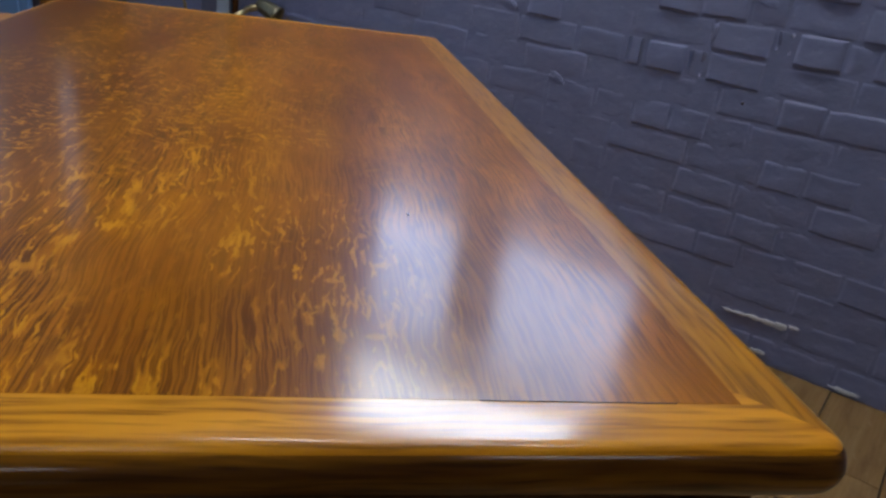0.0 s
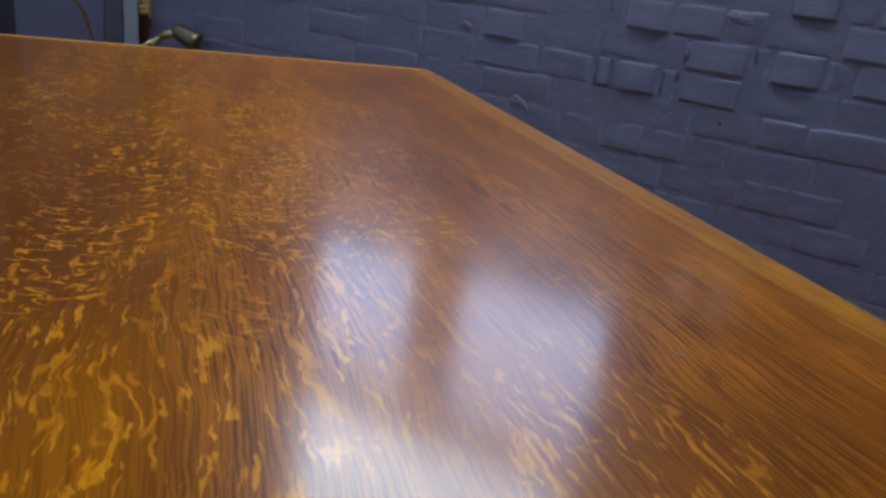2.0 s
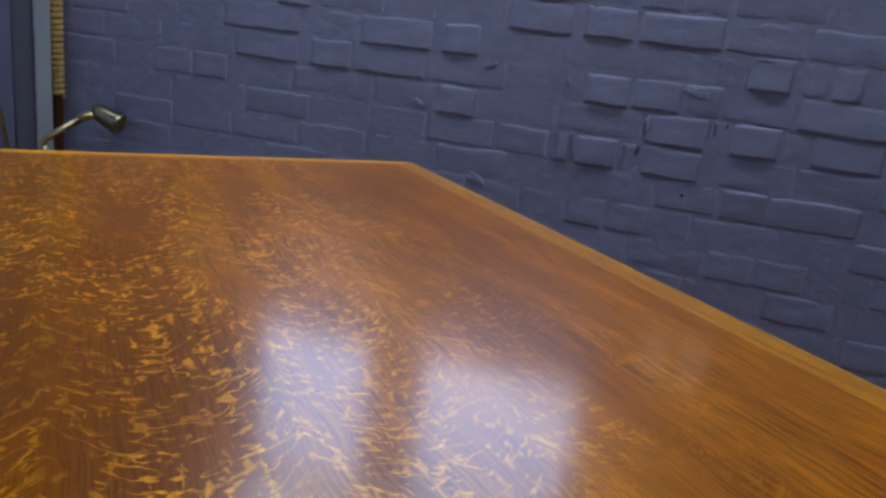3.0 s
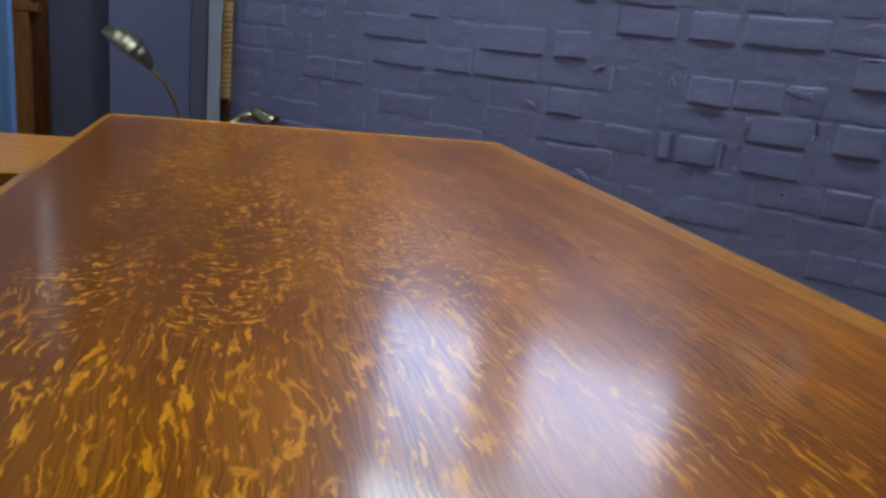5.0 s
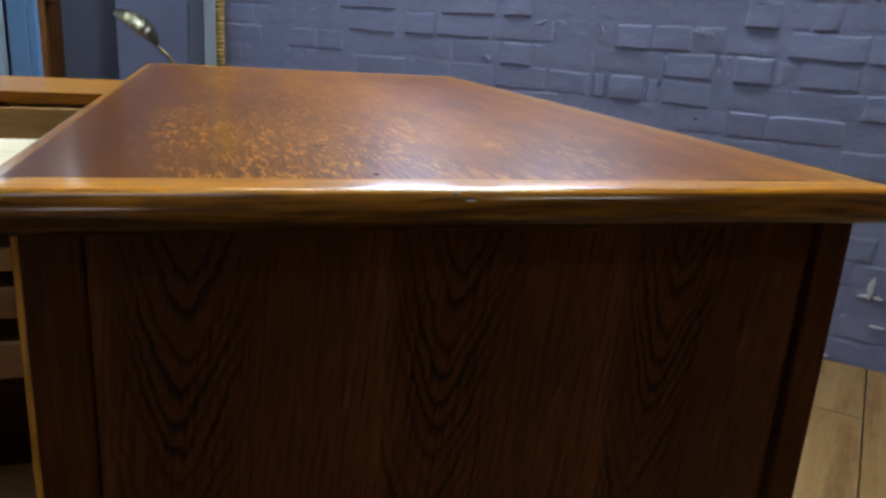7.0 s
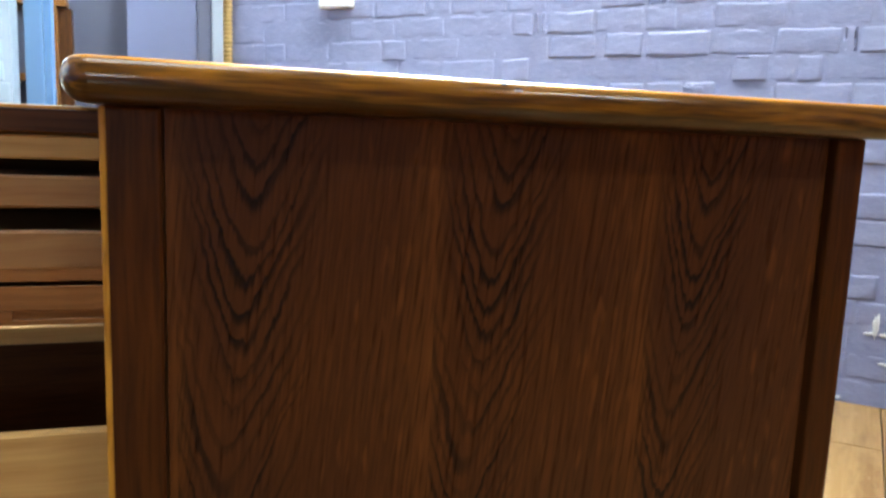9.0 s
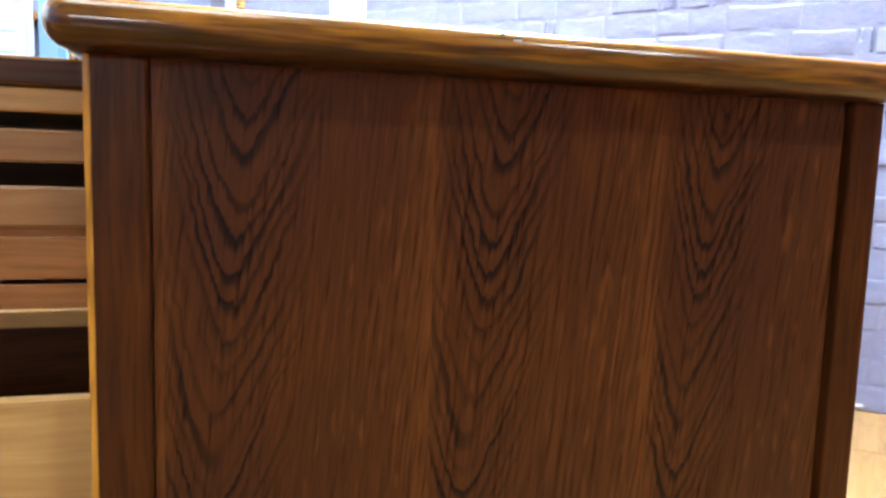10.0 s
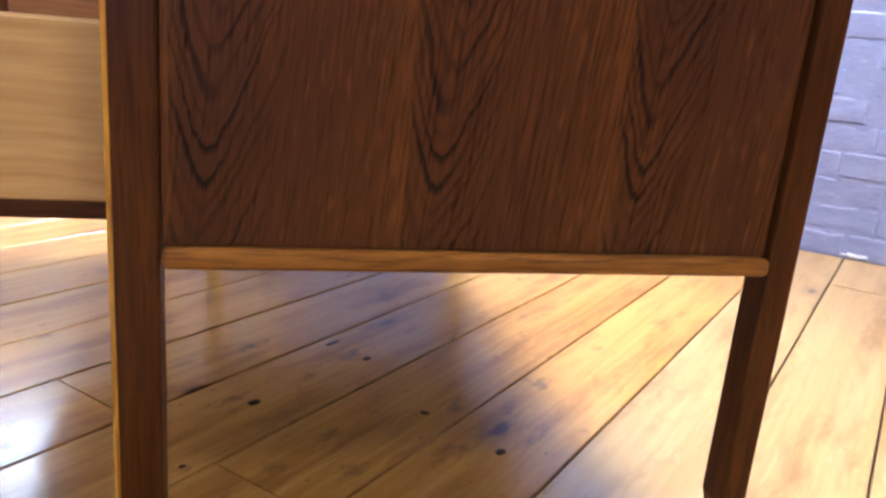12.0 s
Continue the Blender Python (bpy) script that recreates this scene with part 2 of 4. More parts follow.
def pale_wood(name, light, dark, axis=0):
    """Bare drawer linings: pale, faintly grained, a little grubby."""
    w = Mat(name)
    g = w.noise(w.scale(along((120, 5), axis), w.warped(w.co, 6.0, 0.02)), 1.0, 3, 0.6)
    stain = w.noise(w.scale((6, 6, 9)), 1.0, 3)
    c = w.mix(w.ramp(g, (0.3, 0.0), (0.7, 1.0)), dark, light)
    c = w.mix(w.ramp(stain, (0.5, 0.0), (0.8, 0.35)), c, (0.25, 0.12, 0.05))
    w.bump(g, 0.08, 0.0005)
    return w.polished(c, 0.3, 0.42)


def brick_paint():
    """Thick slate-violet masonry paint with chips, drips and dusty ledges."""
    w = Mat("painted_brick")
    n1 = w.noise(w.scale((13, 13, 13)), 1.0, 4, 0.6)
    n2 = w.noise(w.scale((80, 80, 80)), 1.0, 3, 0.6)
    rnd = w.random()
    c = w.mix(w.ramp(n1, (0.3, 0.0), (0.7, 1.0)), (0.165, 0.178, 0.300), (0.210, 0.224, 0.362))
    c = w.mix(w.math("MULTIPLY", rnd, 0.2), c, (0.215, 0.225, 0.365))
    chips = w.ramp(w.noise(w.scale((22, 22, 50)), 1.0, 3, 0.6), (0.68, 0.0), (0.76, 1.0))
    c = w.mix(w.math("MULTIPLY", chips, 0.4), c, (0.42, 0.43, 0.50))
    soot = w.ramp(w.noise(w.scale((3, 3, 5)), 1.0, 4, 0.6), (0.56, 0.0), (0.8, 0.35))
    c = w.mix(soot, c, (0.105, 0.112, 0.185))
    n3 = w.noise(w.scale((34, 34, 50)), 1.0, 2, 0.5)
    w.bump(w.math("ADD", w.math("ADD", w.math("MULTIPLY", n1, 2.0), w.math("MULTIPLY", n3, 2.0)), w.math("MULTIPLY", n2, 0.6)), 0.22, 0.004)
    return w.done(c, w.ramp(n2, (0.3, 0.42), (0.7, 0.6)))


def pine_floor(name, rich, light, dirt):
    """Old varnished pine boards, each of its own tone, with straight grain, knots, worn dirt, scuffs and stains."""
    w = Mat(name)
    rnd = w.random()
    far = w.node("ShaderNodeCombineXYZ", X=w.math("MULTIPLY", rnd, 37.0), Y=w.math("MULTIPLY", rnd, 11.0), Z=0.0).outputs[0]
    p = w.shift(w.co, far)
    wob = w.warped(w.warped(p, 4.0, 0.020), 22.0, 0.004)
    g = w.noise(w.scale((1.6, 95, 1), wob), 1.0, 3, 0.6)
    wide = w.noise(w.scale((1.4, 22, 1), wob), 1.0, 2, 0.5)
    c = w.mix(w.ramp(w.math("ADD", w.math("MULTIPLY", g, 0.5), w.math("MULTIPLY", wide, 0.5)), (0.36, 0.0), (0.64, 1.0)), rich, light)
    c = w.mix(w.math("MULTIPLY", rnd, 0.5), c, light)
    amber = w.ramp(w.noise(w.scale((2.4, 15, 1), w.warped(p, 12, 0.03)), 1.0, 4, 0.65), (0.48, 0.0), (0.66, 0.62))
    c = w.mix(amber, c, tuple(0.58 * v * k for v, k in zip(rich, (1.0, 0.80, 0.6))))
    knot = w.node("ShaderNodeTexVoronoi", Vector=w.scale((2.6, 6.4, 1), w.warped(p, 30, 0.014)), Scale=1.0).outputs["Distance"]
    c = w.mix(w.ramp(knot, (0.035, 0.95), (0.06, 0.75), (0.085, 0.30), (0.22, 0.0)), c, (0.040, 0.012, 0.006))
    grime = w.ramp(w.noise(w.scale((9, 16, 1), w.warped(w.shift(p, (4.0, 7.0, 0.0)), 40, 0.02)), 1.0, 5, 0.7), (0.58, 0.0), (0.71, dirt))
    c = w.mix(grime, c, (0.050, 0.024, 0.014))
    specks = w.ramp(w.noise(w.scale((40, 70, 1), w.shift(p, (2.0, 3.0, 0.0))), 1.0, 3, 0.7), (0.66, 0.0), (0.72, dirt))
    c = w.mix(specks, c, (0.035, 0.020, 0.016))
    scuff = w.ramp(w.noise(w.scale((14, 90, 1), w.warped(w.shift(p, (7.0, 1.0, 0.0)), 14, 0.05)), 1.0, 2, 0.6), (0.64, 0.0), (0.74, 0.12))
    c = w.mix(scuff, c, (0.55, 0.42, 0.27))
    wear = w.noise(w.scale((10, 16, 1), p), 1.0, 4, 0.65)
    w.bump(w.math("ADD", w.math("MULTIPLY", g, 0.4), wear), 0.07, 0.0022)
    return w.polished(c, 0.62, w.ramp(wear, (0.35, 0.12), (0.7, 0.24)))


def plain_paint(name, colour, rough=0.45, vary=0.12):
    w = Mat(name)
    n = w.noise(w.scale((3, 3, 3)), 1.0, 4, 0.6)
    f = w.noise(w.scale((120, 120, 120)), 1.0, 2)
    c = w.mix(w.ramp(n, (0.3, 0.0), (0.75, vary * 3)), colour, tuple(v * 0.72 for v in colour))
    w.bump(f, 0.12, 0.001)
    return w.done(c, rough)


def metal(name, colour, rough):
    w = Mat(name)
    n = w.noise(w.scale((60, 60, 60)), 1.0, 3, 0.6)
    c = w.mix(w.ramp(n, (0.4, 0.0), (0.75, 0.7)), colour, tuple(v * 0.45 for v in colour))
    return w.done(c, w.ramp(n, (0.3, rough), (0.8, rough + 0.2)), 1.0)


def glow(name, colour, strength):
    w = Mat(name)
    w.b.inputs["Emission Color"].default_value = (*colour, 1)
    w.b.inputs["Emission Strength"].default_value = strength
    return w.done((0.8, 0.8, 0.8), 0.5)


OAK_TOP = quarter_oak()
OAK_BAND = plain_oak("oak_banding", 1, (0.56, 0.228, 0.006), (0.37, 0.140, 0.005), (0.10, 0.031, 0.002), 0.8, 0.11, crossing=True)
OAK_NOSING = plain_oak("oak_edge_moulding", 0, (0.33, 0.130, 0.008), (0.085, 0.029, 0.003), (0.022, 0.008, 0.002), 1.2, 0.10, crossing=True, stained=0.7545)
OAK_SLIDE = plain_oak("oak_slide", 0, (0.40, 0.165, 0.012), (0.27, 0.100, 0.008), (0.10, 0.034, 0.004), 0.9, 0.12)
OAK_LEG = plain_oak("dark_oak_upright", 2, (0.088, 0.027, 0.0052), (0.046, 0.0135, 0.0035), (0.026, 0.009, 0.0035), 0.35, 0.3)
OAK_EDGE = plain_oak("lit_oak_arris", 2, (0.60, 0.29, 0.035), (0.38, 0.16, 0.02), (0.12, 0.04, 0.008), 0.8, 0.15)
OAK_RAIL = plain_oak("oak_rail", 0, (0.28, 0.108, 0.016), (0.155, 0.054, 0.009), (0.06, 0.02, 0.006), 0.8, 0.15)
OAK_DARK = plain_oak("dark_oak_inside", 0, (0.075, 0.025, 0.009), (0.045, 0.015, 0.006), (0.02, 0.008, 0.004), 0.3, 0.3)
VENEER = cathedral_oak()
LINING = pale_wood("pale_drawer_lining", (0.56, 0.345, 0.13), (0.42, 0.23, 0.075))
# Darker copies of the lining: the shade on these drawers is put into the colour.
LINING_SHADED = pale_wood("shaded_drawer_side", (0.34, 0.175, 0.07), (0.24, 0.11, 0.04))
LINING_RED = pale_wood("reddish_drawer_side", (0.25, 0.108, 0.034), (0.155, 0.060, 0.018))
BRICK = brick_paint()
PINE = pine_floor("varnished_pine", (0.225, 0.088, 0.009), (0.37, 0.182, 0.044), 0.75)
# Paler copy of the pine: light on the right-hand boards put into the colour.
PINE_PALE = pine_floor("lit_pale_pine", (0.225, 0.122, 0.037), (0.29, 0.178, 0.072), 0.30)
GAP = plain_paint("floor_gap_dirt", (0.03, 0.022, 0.016), 0.8)
CEILING = plain_paint("ceiling_paint", (0.38, 0.375, 0.37), 0.7)
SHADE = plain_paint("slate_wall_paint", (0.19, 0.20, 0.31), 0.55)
PALE_BLUE = plain_paint("pale_blue_paint", (0.30, 0.36, 0.42), 0.45)
LILAC = plain_paint("lilac_panel_paint", (0.125, 0.14, 0.235), 0.4)
# Darkened lilac: the pier's shade is put into this colour.
LILAC_DARK = plain_paint("dark_lilac_paint", (0.085, 0.092, 0.140), 0.45)
CASING = plain_paint("grey_blue_gloss", (0.30, 0.345, 0.41), 0.28)
BLUE = plain_paint("blue_post_paint", (0.10, 0.19, 0.34), 0.35)
WHITE = plain_paint("white_plastic", (0.78, 0.78, 0.76), 0.35, 0.04)
BROWN = plain_oak("brown_cabinet_wood", 2, (0.085, 0.034, 0.010), (0.05, 0.019, 0.006), (0.03, 0.011, 0.004), 0.4, 0.3)
TAN = plain_oak("tan_cabinet_wood", 2, (0.24, 0.110, 0.034), (0.16, 0.068, 0.020), (0.07, 0.028, 0.009), 0.4, 0.3)
BRASS = metal("aged_brass", (0.52, 0.44, 0.24), 0.24)
BRASS_DARK = metal("tarnished_brass", (0.30, 0.22, 0.10), 0.35)
SHELL = metal("tarnished_silver_brass", (0.26, 0.24, 0.16), 0.3)
ROPE = pale_wood("straw_rope", (0.55, 0.40, 0.17), (0.40, 0.27, 0.10), 2)
PANE_SKY = glow("bright_overcast_pane", (0.58, 0.68, 1.0), 17.5)
PANE_HIGH = glow("bright_high_pane", (0.84, 0.90, 1.0), 44.0)
TUBE = glow("white_diffuser", (1.0, 0.97, 0.94), 33.0)
PANE_SOUTH = glow("white_daylight_pane", (0.95, 0.97, 1.0), 6.0)
PANE_PLATE = glow("dim_plate_glow", (0.72, 0.80, 1.0), 1.3)
PANE_PALE = glow("soft_daylight_pane", (0.70, 0.80, 1.0), 2.6)
PANE_SLIM = glow("cool_white_glow", (0.80, 0.84, 1.0), 2.4)
TUBE_NEAR = glow("white_panel_diffuser", (1.0, 0.97, 0.95), 2.8)
FILL_TUBE = glow("fill_diffuser", (1.0, 0.96, 0.94), 9.0)


# ---- mesh helpers ----
def box(x0, x1, y0, y1, z0, z1, bevel=0.0, segments=2):
    bm = bmesh.new()
    bmesh.ops.create_cube(bm, size=1)
    for v in bm.verts:
        v.co = Vector((x0 + (v.co.x + 0.5) * (x1 - x0), y0 + (v.co.y + 0.5) * (y1 - y0), z0 + (v.co.z + 0.5) * (z1 - z0)))
    if bevel:
        bmesh.ops.bevel(bm, geom=bm.edges[:], offset=bevel, segments=segments, profile=0.6, affect="EDGES", clamp_overlap=True)
    return bm


def merge(*bms):
    out = bmesh.new()
    for bm in bms:
        me = bpy.data.meshes.new("tmp")
        bm.to_mesh(me)
        bm.free()
        out.from_mesh(me)
        bpy.data.meshes.remove(me)
    return out


def mesh_of(name, bm, material, smooth=False):
    me = bpy.data.meshes.new(name)
    bmesh.ops.recalc_face_normals(bm, faces=bm.faces[:])
    bm.to_mesh(me)
    bm.free()
    me.materials.append(material)
    if smooth:
        for p in me.polygons:
            p.use_smooth = True
    return me


def holder(name, m, label, category, group="", kind=""):
    ob = new(name)
    ob.empty_display_size = 0.05
    ob.matrix_world = m
    return tagged(ob, label, category, group, kind)


def part(name, bm, material, parent, label="", smooth=False):
    """One mesh object, built in world places, under a thing or a part."""
    ob = new(name, mesh_of(name, bm, material, smooth))
    ob.parent = parent
    m = parent.matrix_basis.copy() if parent.parent is None else parent.parent.matrix_basis @ parent.matrix_parent_inverse @ parent.matrix_basis
    ob.matrix_parent_inverse = m.inverted()
    if label:
        ob["label"] = label
    return ob


def solid(name, bm, material, label, category, kind="structure", smooth=False):
    return tagged(new(name, mesh_of(name, bm, material, smooth)), label, category, "", kind)


def lathe(profile, steps=24, m=Matrix()):
    """A turned body round z from (radius, height) pairs."""
    bm = bmesh.new()
    rings = []
    for r, z in profile:
        rings.append([bm.verts.new(m @ Vector((r * math.cos(2 * math.pi * i / steps), r * math.sin(2 * math.pi * i / steps), z))) for i in range(steps)])
    for a, b in zip(rings, rings[1:]):
        for i in range(steps):
            bm.faces.new((a[i], a[(i + 1) % steps], b[(i + 1) % steps], b[i]))
    bm.faces.new(rings[0][::-1])
    bm.faces.new(rings[-1])
    return bm


def tube(points, radius, steps=12):
    """A round bar through points; radius may be a list."""
    bm = bmesh.new()
    pts = [Vector(p) for p in points]
    rings = []
    for i, p in enumerate(pts):
        way = (pts[min(i + 1, len(pts) - 1)] - pts[max(i - 1, 0)]).normalized()
        side = way.cross(Vector((0.3, 0.9, 0.1))).normalized()
        up = way.cross(side)
        r = radius[i] if isinstance(radius, (list, tuple)) else radius
        rings.append([bm.verts.new(p + r * (math.cos(2 * math.pi * k / steps) * side + math.sin(2 * math.pi * k / steps) * up)) for k in range(steps)])
    for a, b in zip(rings, rings[1:]):
        for k in range(steps):
            bm.faces.new((a[k], a[(k + 1) % steps], b[(k + 1) % steps], b[k]))
    bm.faces.new(rings[0][::-1])
    bm.faces.new(rings[-1])
    return bm


# ---- the room ----
H = 3.2
WALL = Matrix.Translation((1.548, 1.511, 0)) @ Matrix.Rotation(radians(-45.23), 4, "Z")
W1 = (-1.235, -0.799, 1.505, 2.085)
W2 = (-0.674, -0.145, 1.485, 2.080)
W3 = (-1.277, -0.164, 2.155, 2.885)


def wall_box(s0, s1, d0, d1, z0, z1, bevel=0.0):
    """A box in the brick wall's own axes: along it, into it, up."""
    bm = box(s0, s1, d0, d1, z0, z1, bevel)
    bm.transform(WALL)
    return bm


solid("floor", box(-3.2, 4.6, -6.6, 4.6, -0.12, -0.020), GAP, "dark dusty gap beneath the floor boards", "floor")
ceiling = solid("ceiling", box(-3.2, 4.6, -6.6, 4.6, H, H + 0.12), CEILING, "plain off-white painted ceiling", "ceiling")
solid("wall_north", box(-3.2, 0.35, 3.52, 3.70, 0, H), LILAC_DARK, "grey-lilac painted plaster wall", "wall")
S1 = (-2.35, -1.30, 1.75, 2.35)
solid("wall_south", merge(
    box(-3.2, S1[0], -6.7, -6.5, 0, H), box(S1[1], 4.6, -6.7, -6.5, 0, H), box(S1[0], S1[1], -6.7, -6.5, 0, S1[2]), box(S1[0], S1[1], -6.7, -6.5, S1[3], H)),
    SHADE, "slate-violet painted wall with a bright window", "wall")
WX = -2.45
solid("wall_west", merge(
    box(WX - 0.2, WX, -6.5, 0.2, 0, H), box(WX - 0.2, WX, 2.3, 4.6, 0, H),
    box(WX - 0.2, WX, 0.2, 2.3, 0, 0.9), box(WX - 0.2, WX, 0.2, 2.3, 2.3, H)), SHADE,
    "slate-violet painted wall with a wide window opening", "wall")
solid("wall_east", box(4.3, 4.5, -6.5, -1.5, 0, H), SHADE, "plain slate-violet painted wall", "wall")
west = holder("window_west", pose(WX, 1.25, 0.9), "wide white-framed window in the slate-violet wall", "window", kind="structure")
part("window_frame", merge(
    box(WX - 0.12, WX - 0.06, 0.2, 2.3, 0.9, 0.96), box(WX - 0.12, WX - 0.06, 0.2, 2.3, 2.24, 2.3),
    *[box(WX - 0.12, WX - 0.06, y - 0.03, y + 0.03, 0.96, 2.24) for y in (0.23, 0.9, 1.6, 2.27)]), WHITE, west)
area_lamp("window_daylight", look((WX - 0.03, 1.25, 1.6), (0.0, 1.4, 0.7)), 2.0, 1.3, 4.5, (0.78, 0.87, 1.0))

# The brick wall: a painted backing with two window openings, bricks proud of it.
BACK = 0.0
THICK = 0.24
backing = []
for s0, s1, z0, z1 in (
    (-2.02, W1[0], 0, W3[2]), (W1[0], W1[1], 0, W1[2]), (W1[0], W1[1], W1[3], W3[2]), (W1[1], W2[0], 0, W3[2]),
    (W2[0], W2[1], 0, W2[2]), (W2[0], W2[1], W2[3], W3[2]), (W2[1], 4.6, 0, W3[2]),
    (-2.02, W3[0], W3[2], H), (W3[0], W3[1], W3[3], H), (W3[1], 4.6, W3[2], H)):
    backing.append(wall_box(s0, s1, BACK, THICK, z0, z1))
brick_wall = solid("wall_brick", merge(*backing), BRICK, "slate-violet painted old brick wall, chipped near the floor", "wall")
for win, no in ((W1, 1), (W2, 2), (W3, 3)):
    wf = holder(f"window_{no}", WALL @ pose((win[0] + win[1]) / 2, 0.1, win[2]), "small bright window set in the painted brick wall", "window", kind="structure")
    s0, s1, z0, z1 = win
    part("window_frame", merge(wall_box(s0, s1, 0.08, 0.12, z0, z0 + 0.03), wall_box(s0, s1, 0.08, 0.12, z1 - 0.03, z1),
                               wall_box(s0, s0 + 0.03, 0.08, 0.12, z0 + 0.03, z1 - 0.03), wall_box(s1 - 0.03, s1, 0.08, 0.12, z0 + 0.03, z1 - 0.03)), WHITE, wf)
    part("pane", wall_box(s0 + 0.03, s1 - 0.03, 0.098, 0.102, z0 + 0.03, z1 - 0.03), PANE_HIGH if no == 3 else PANE_SKY, wf)
south = holder("window_south", pose(-1.82, -6.6, S1[2]), "bright white-framed window in the slate-violet wall", "window", kind="structure")
part("window_frame", merge(box(S1[0], S1[1], -6.62, -6.58, S1[2], S1[2] + 0.04), box(S1[0], S1[1], -6.62, -6.58, S1[3] - 0.04, S1[3]),
                           box(S1[0], S1[0] + 0.04, -6.62, -6.58, S1[2] + 0.04, S1[3] - 0.04), box(S1[1] - 0.04, S1[1], -6.62, -6.58, S1[2] + 0.04, S1[3] - 0.04)), WHITE, south)
part("pane", box(S1[0] + 0.04, S1[1] - 0.04, -6.602, -6.598, S1[2] + 0.04, S1[3] - 0.04), PANE_SOUTH, south)


def ceiling_light(x, y, w, d, tube_mat):
    lamp = holder("ceiling_light", pose(x, y, H), "unseen flat warm-white ceiling light panel in a thin white frame", "ceiling light", "ceiling lights")
    part("frame", merge(box(x - w / 2, x + w / 2, y - d / 2, y - d / 2 + 0.02, H - 0.05, H), box(x - w / 2, x + w / 2, y + d / 2 - 0.02, y + d / 2, H - 0.05, H),
                        box(x - w / 2, x - w / 2 + 0.02, y - d / 2 + 0.02, y + d / 2 - 0.02, H - 0.05, H),
                        box(x + w / 2 - 0.02, x + w / 2, y - d / 2 + 0.02, y + d / 2 - 0.02, H - 0.05, H)), WHITE, lamp)
    part("diffuser", box(x - w / 2 + 0.021, x + w / 2 - 0.021, y - d / 2 + 0.021, y + d / 2 - 0.021, H - 0.04, H - 0.02), tube_mat, lamp)
    return lamp


strip = holder("ceiling_light", WALL @ pose(-0.6, -0.6, H), "long white ceiling light strip beside the brick wall", "ceiling light", "ceiling lights")
part("frame", wall_box(-1.42, 0.72, -0.70, -0.50, H - 0.03, H - 0.0005, 0.004), WHITE, strip)
part("diffuser", wall_box(-1.40, 0.70, -0.69, -0.51, H - 0.050, H - 0.0305), TUBE, strip)
# Added fill lamp, out of view, to brighten the desk's end panel.
ceiling_light(2.1, -2.1, 1.1, 0.4, FILL_TUBE)
ceiling_light(-0.42, -0.30, 1.18, 0.95, TUBE_NEAR)

# ---- the desk ----
T = 0.775
TW, TL = 0.698, 1.284
FRONT = 0.008
LEG = 0.036
WL, WR = 0.0385, 0.0320
LX0, LX1 = 0.0215, 0.6730
LY0, LY1 = 0.026, TL - 0.026
UNDER = T - 0.0302
desk = holder("desk", pose(TW / 2, TL / 2, 0), "polished oak pedestal desk, drawers pulled open, dark stained ends", "desk")


def tabletop():
    """A slab with a rounded nosing all round and rounded corners."""
    bm = bmesh.new()
    r, thick = 0.020, 0.030
    # inset from the edge and depth below the top: a flat border, a quick upper round, a full nose and a tight lower edge
    prof = [(d, T - z) for d, z in ((0.036, 0), (0.0325, 0.0), (0.0120, 0.0), (0.0095, 0.0003), (0.0070, 0.0012), (0.0046, 0.0028), (0.0027, 0.0052), (0.0012, 0.0082),
                                    (0.0003, 0.0116), (0, 0.0148), (0.0008, 0.0188), (0.0028, 0.0232), (0.0060, 0.0270), (0.0095, 0.0293), (0.013, thick), (0.036, thick))]
    loops = []
    for inset, z in prof:
        loop = []
        rr = max(r - inset, 0.0015)
        for cx, cy, a0 in ((TW - r, r, -90), (TW - r, TL - r, 0), (r, TL - r, 90), (r, r, 180)):
            ox = cx if inset <= r else (TW - inset - rr if cx > TW / 2 else inset + rr)
            oy = cy if inset <= r else (TL - inset - rr if cy > TL / 2 else inset + rr)
            if inset <= r and cy < TL / 2:
                oy -= FRONT
            for k in range(7):
                a = radians(a0 + 15 * k)
                loop.append(bm.verts.new((ox + rr * math.cos(a), oy + rr * math.sin(a), z)))
        loops.append(loop)
    for n, (a, b) in enumerate(zip(loops, loops[1:])):
        for i in range(len(a)):
            face = bm.faces.new((a[i], b[i], b[(i + 1) % len(a)], a[(i + 1) % len(a)]))
            face.material_index = 1 if n > 4 else 0
    bm.faces.new(loops[0])
    bm.faces.new(loops[-1][::-1])
    return bm


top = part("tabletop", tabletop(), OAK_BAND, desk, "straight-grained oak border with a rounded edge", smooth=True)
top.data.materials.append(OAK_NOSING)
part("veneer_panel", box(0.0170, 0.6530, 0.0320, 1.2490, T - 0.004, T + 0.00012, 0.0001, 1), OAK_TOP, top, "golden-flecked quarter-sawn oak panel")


def chip(x, y, z, sx, sy, sz):
    """A small irregular nick."""
    bm = bmesh.new()
    bmesh.ops.create_icosphere(bm, subdivisions=2, radius=1)
    for v in bm.verts:
        v.co *= 1 + 0.35 * noise.noise(v.co * 2.3 + Vector((x * 90, y * 90, 0)))
        v.co = Vector((x + v.co.x * sx, y + v.co.y * sy, z + v.co.z * sz))
    return bm


CHIP_DARK = plain_paint("dark_dent", (0.03, 0.012, 0.006), 0.6)
CHIP_PALE = plain_paint("bare_chip", (0.6, 0.5, 0.4), 0.5)
part("nick", chip(0.3085, 0.0016 - FRONT, T - 0.0072, 0.0038, 0.0005, 0.0007), CHIP_PALE, top, "pale chip in the edge")
part("dent", chip(0.3085, 0.0024 - FRONT, T - 0.0056, 0.0034, 0.0006, 0.0007), CHIP_DARK, top, "small dark dent")
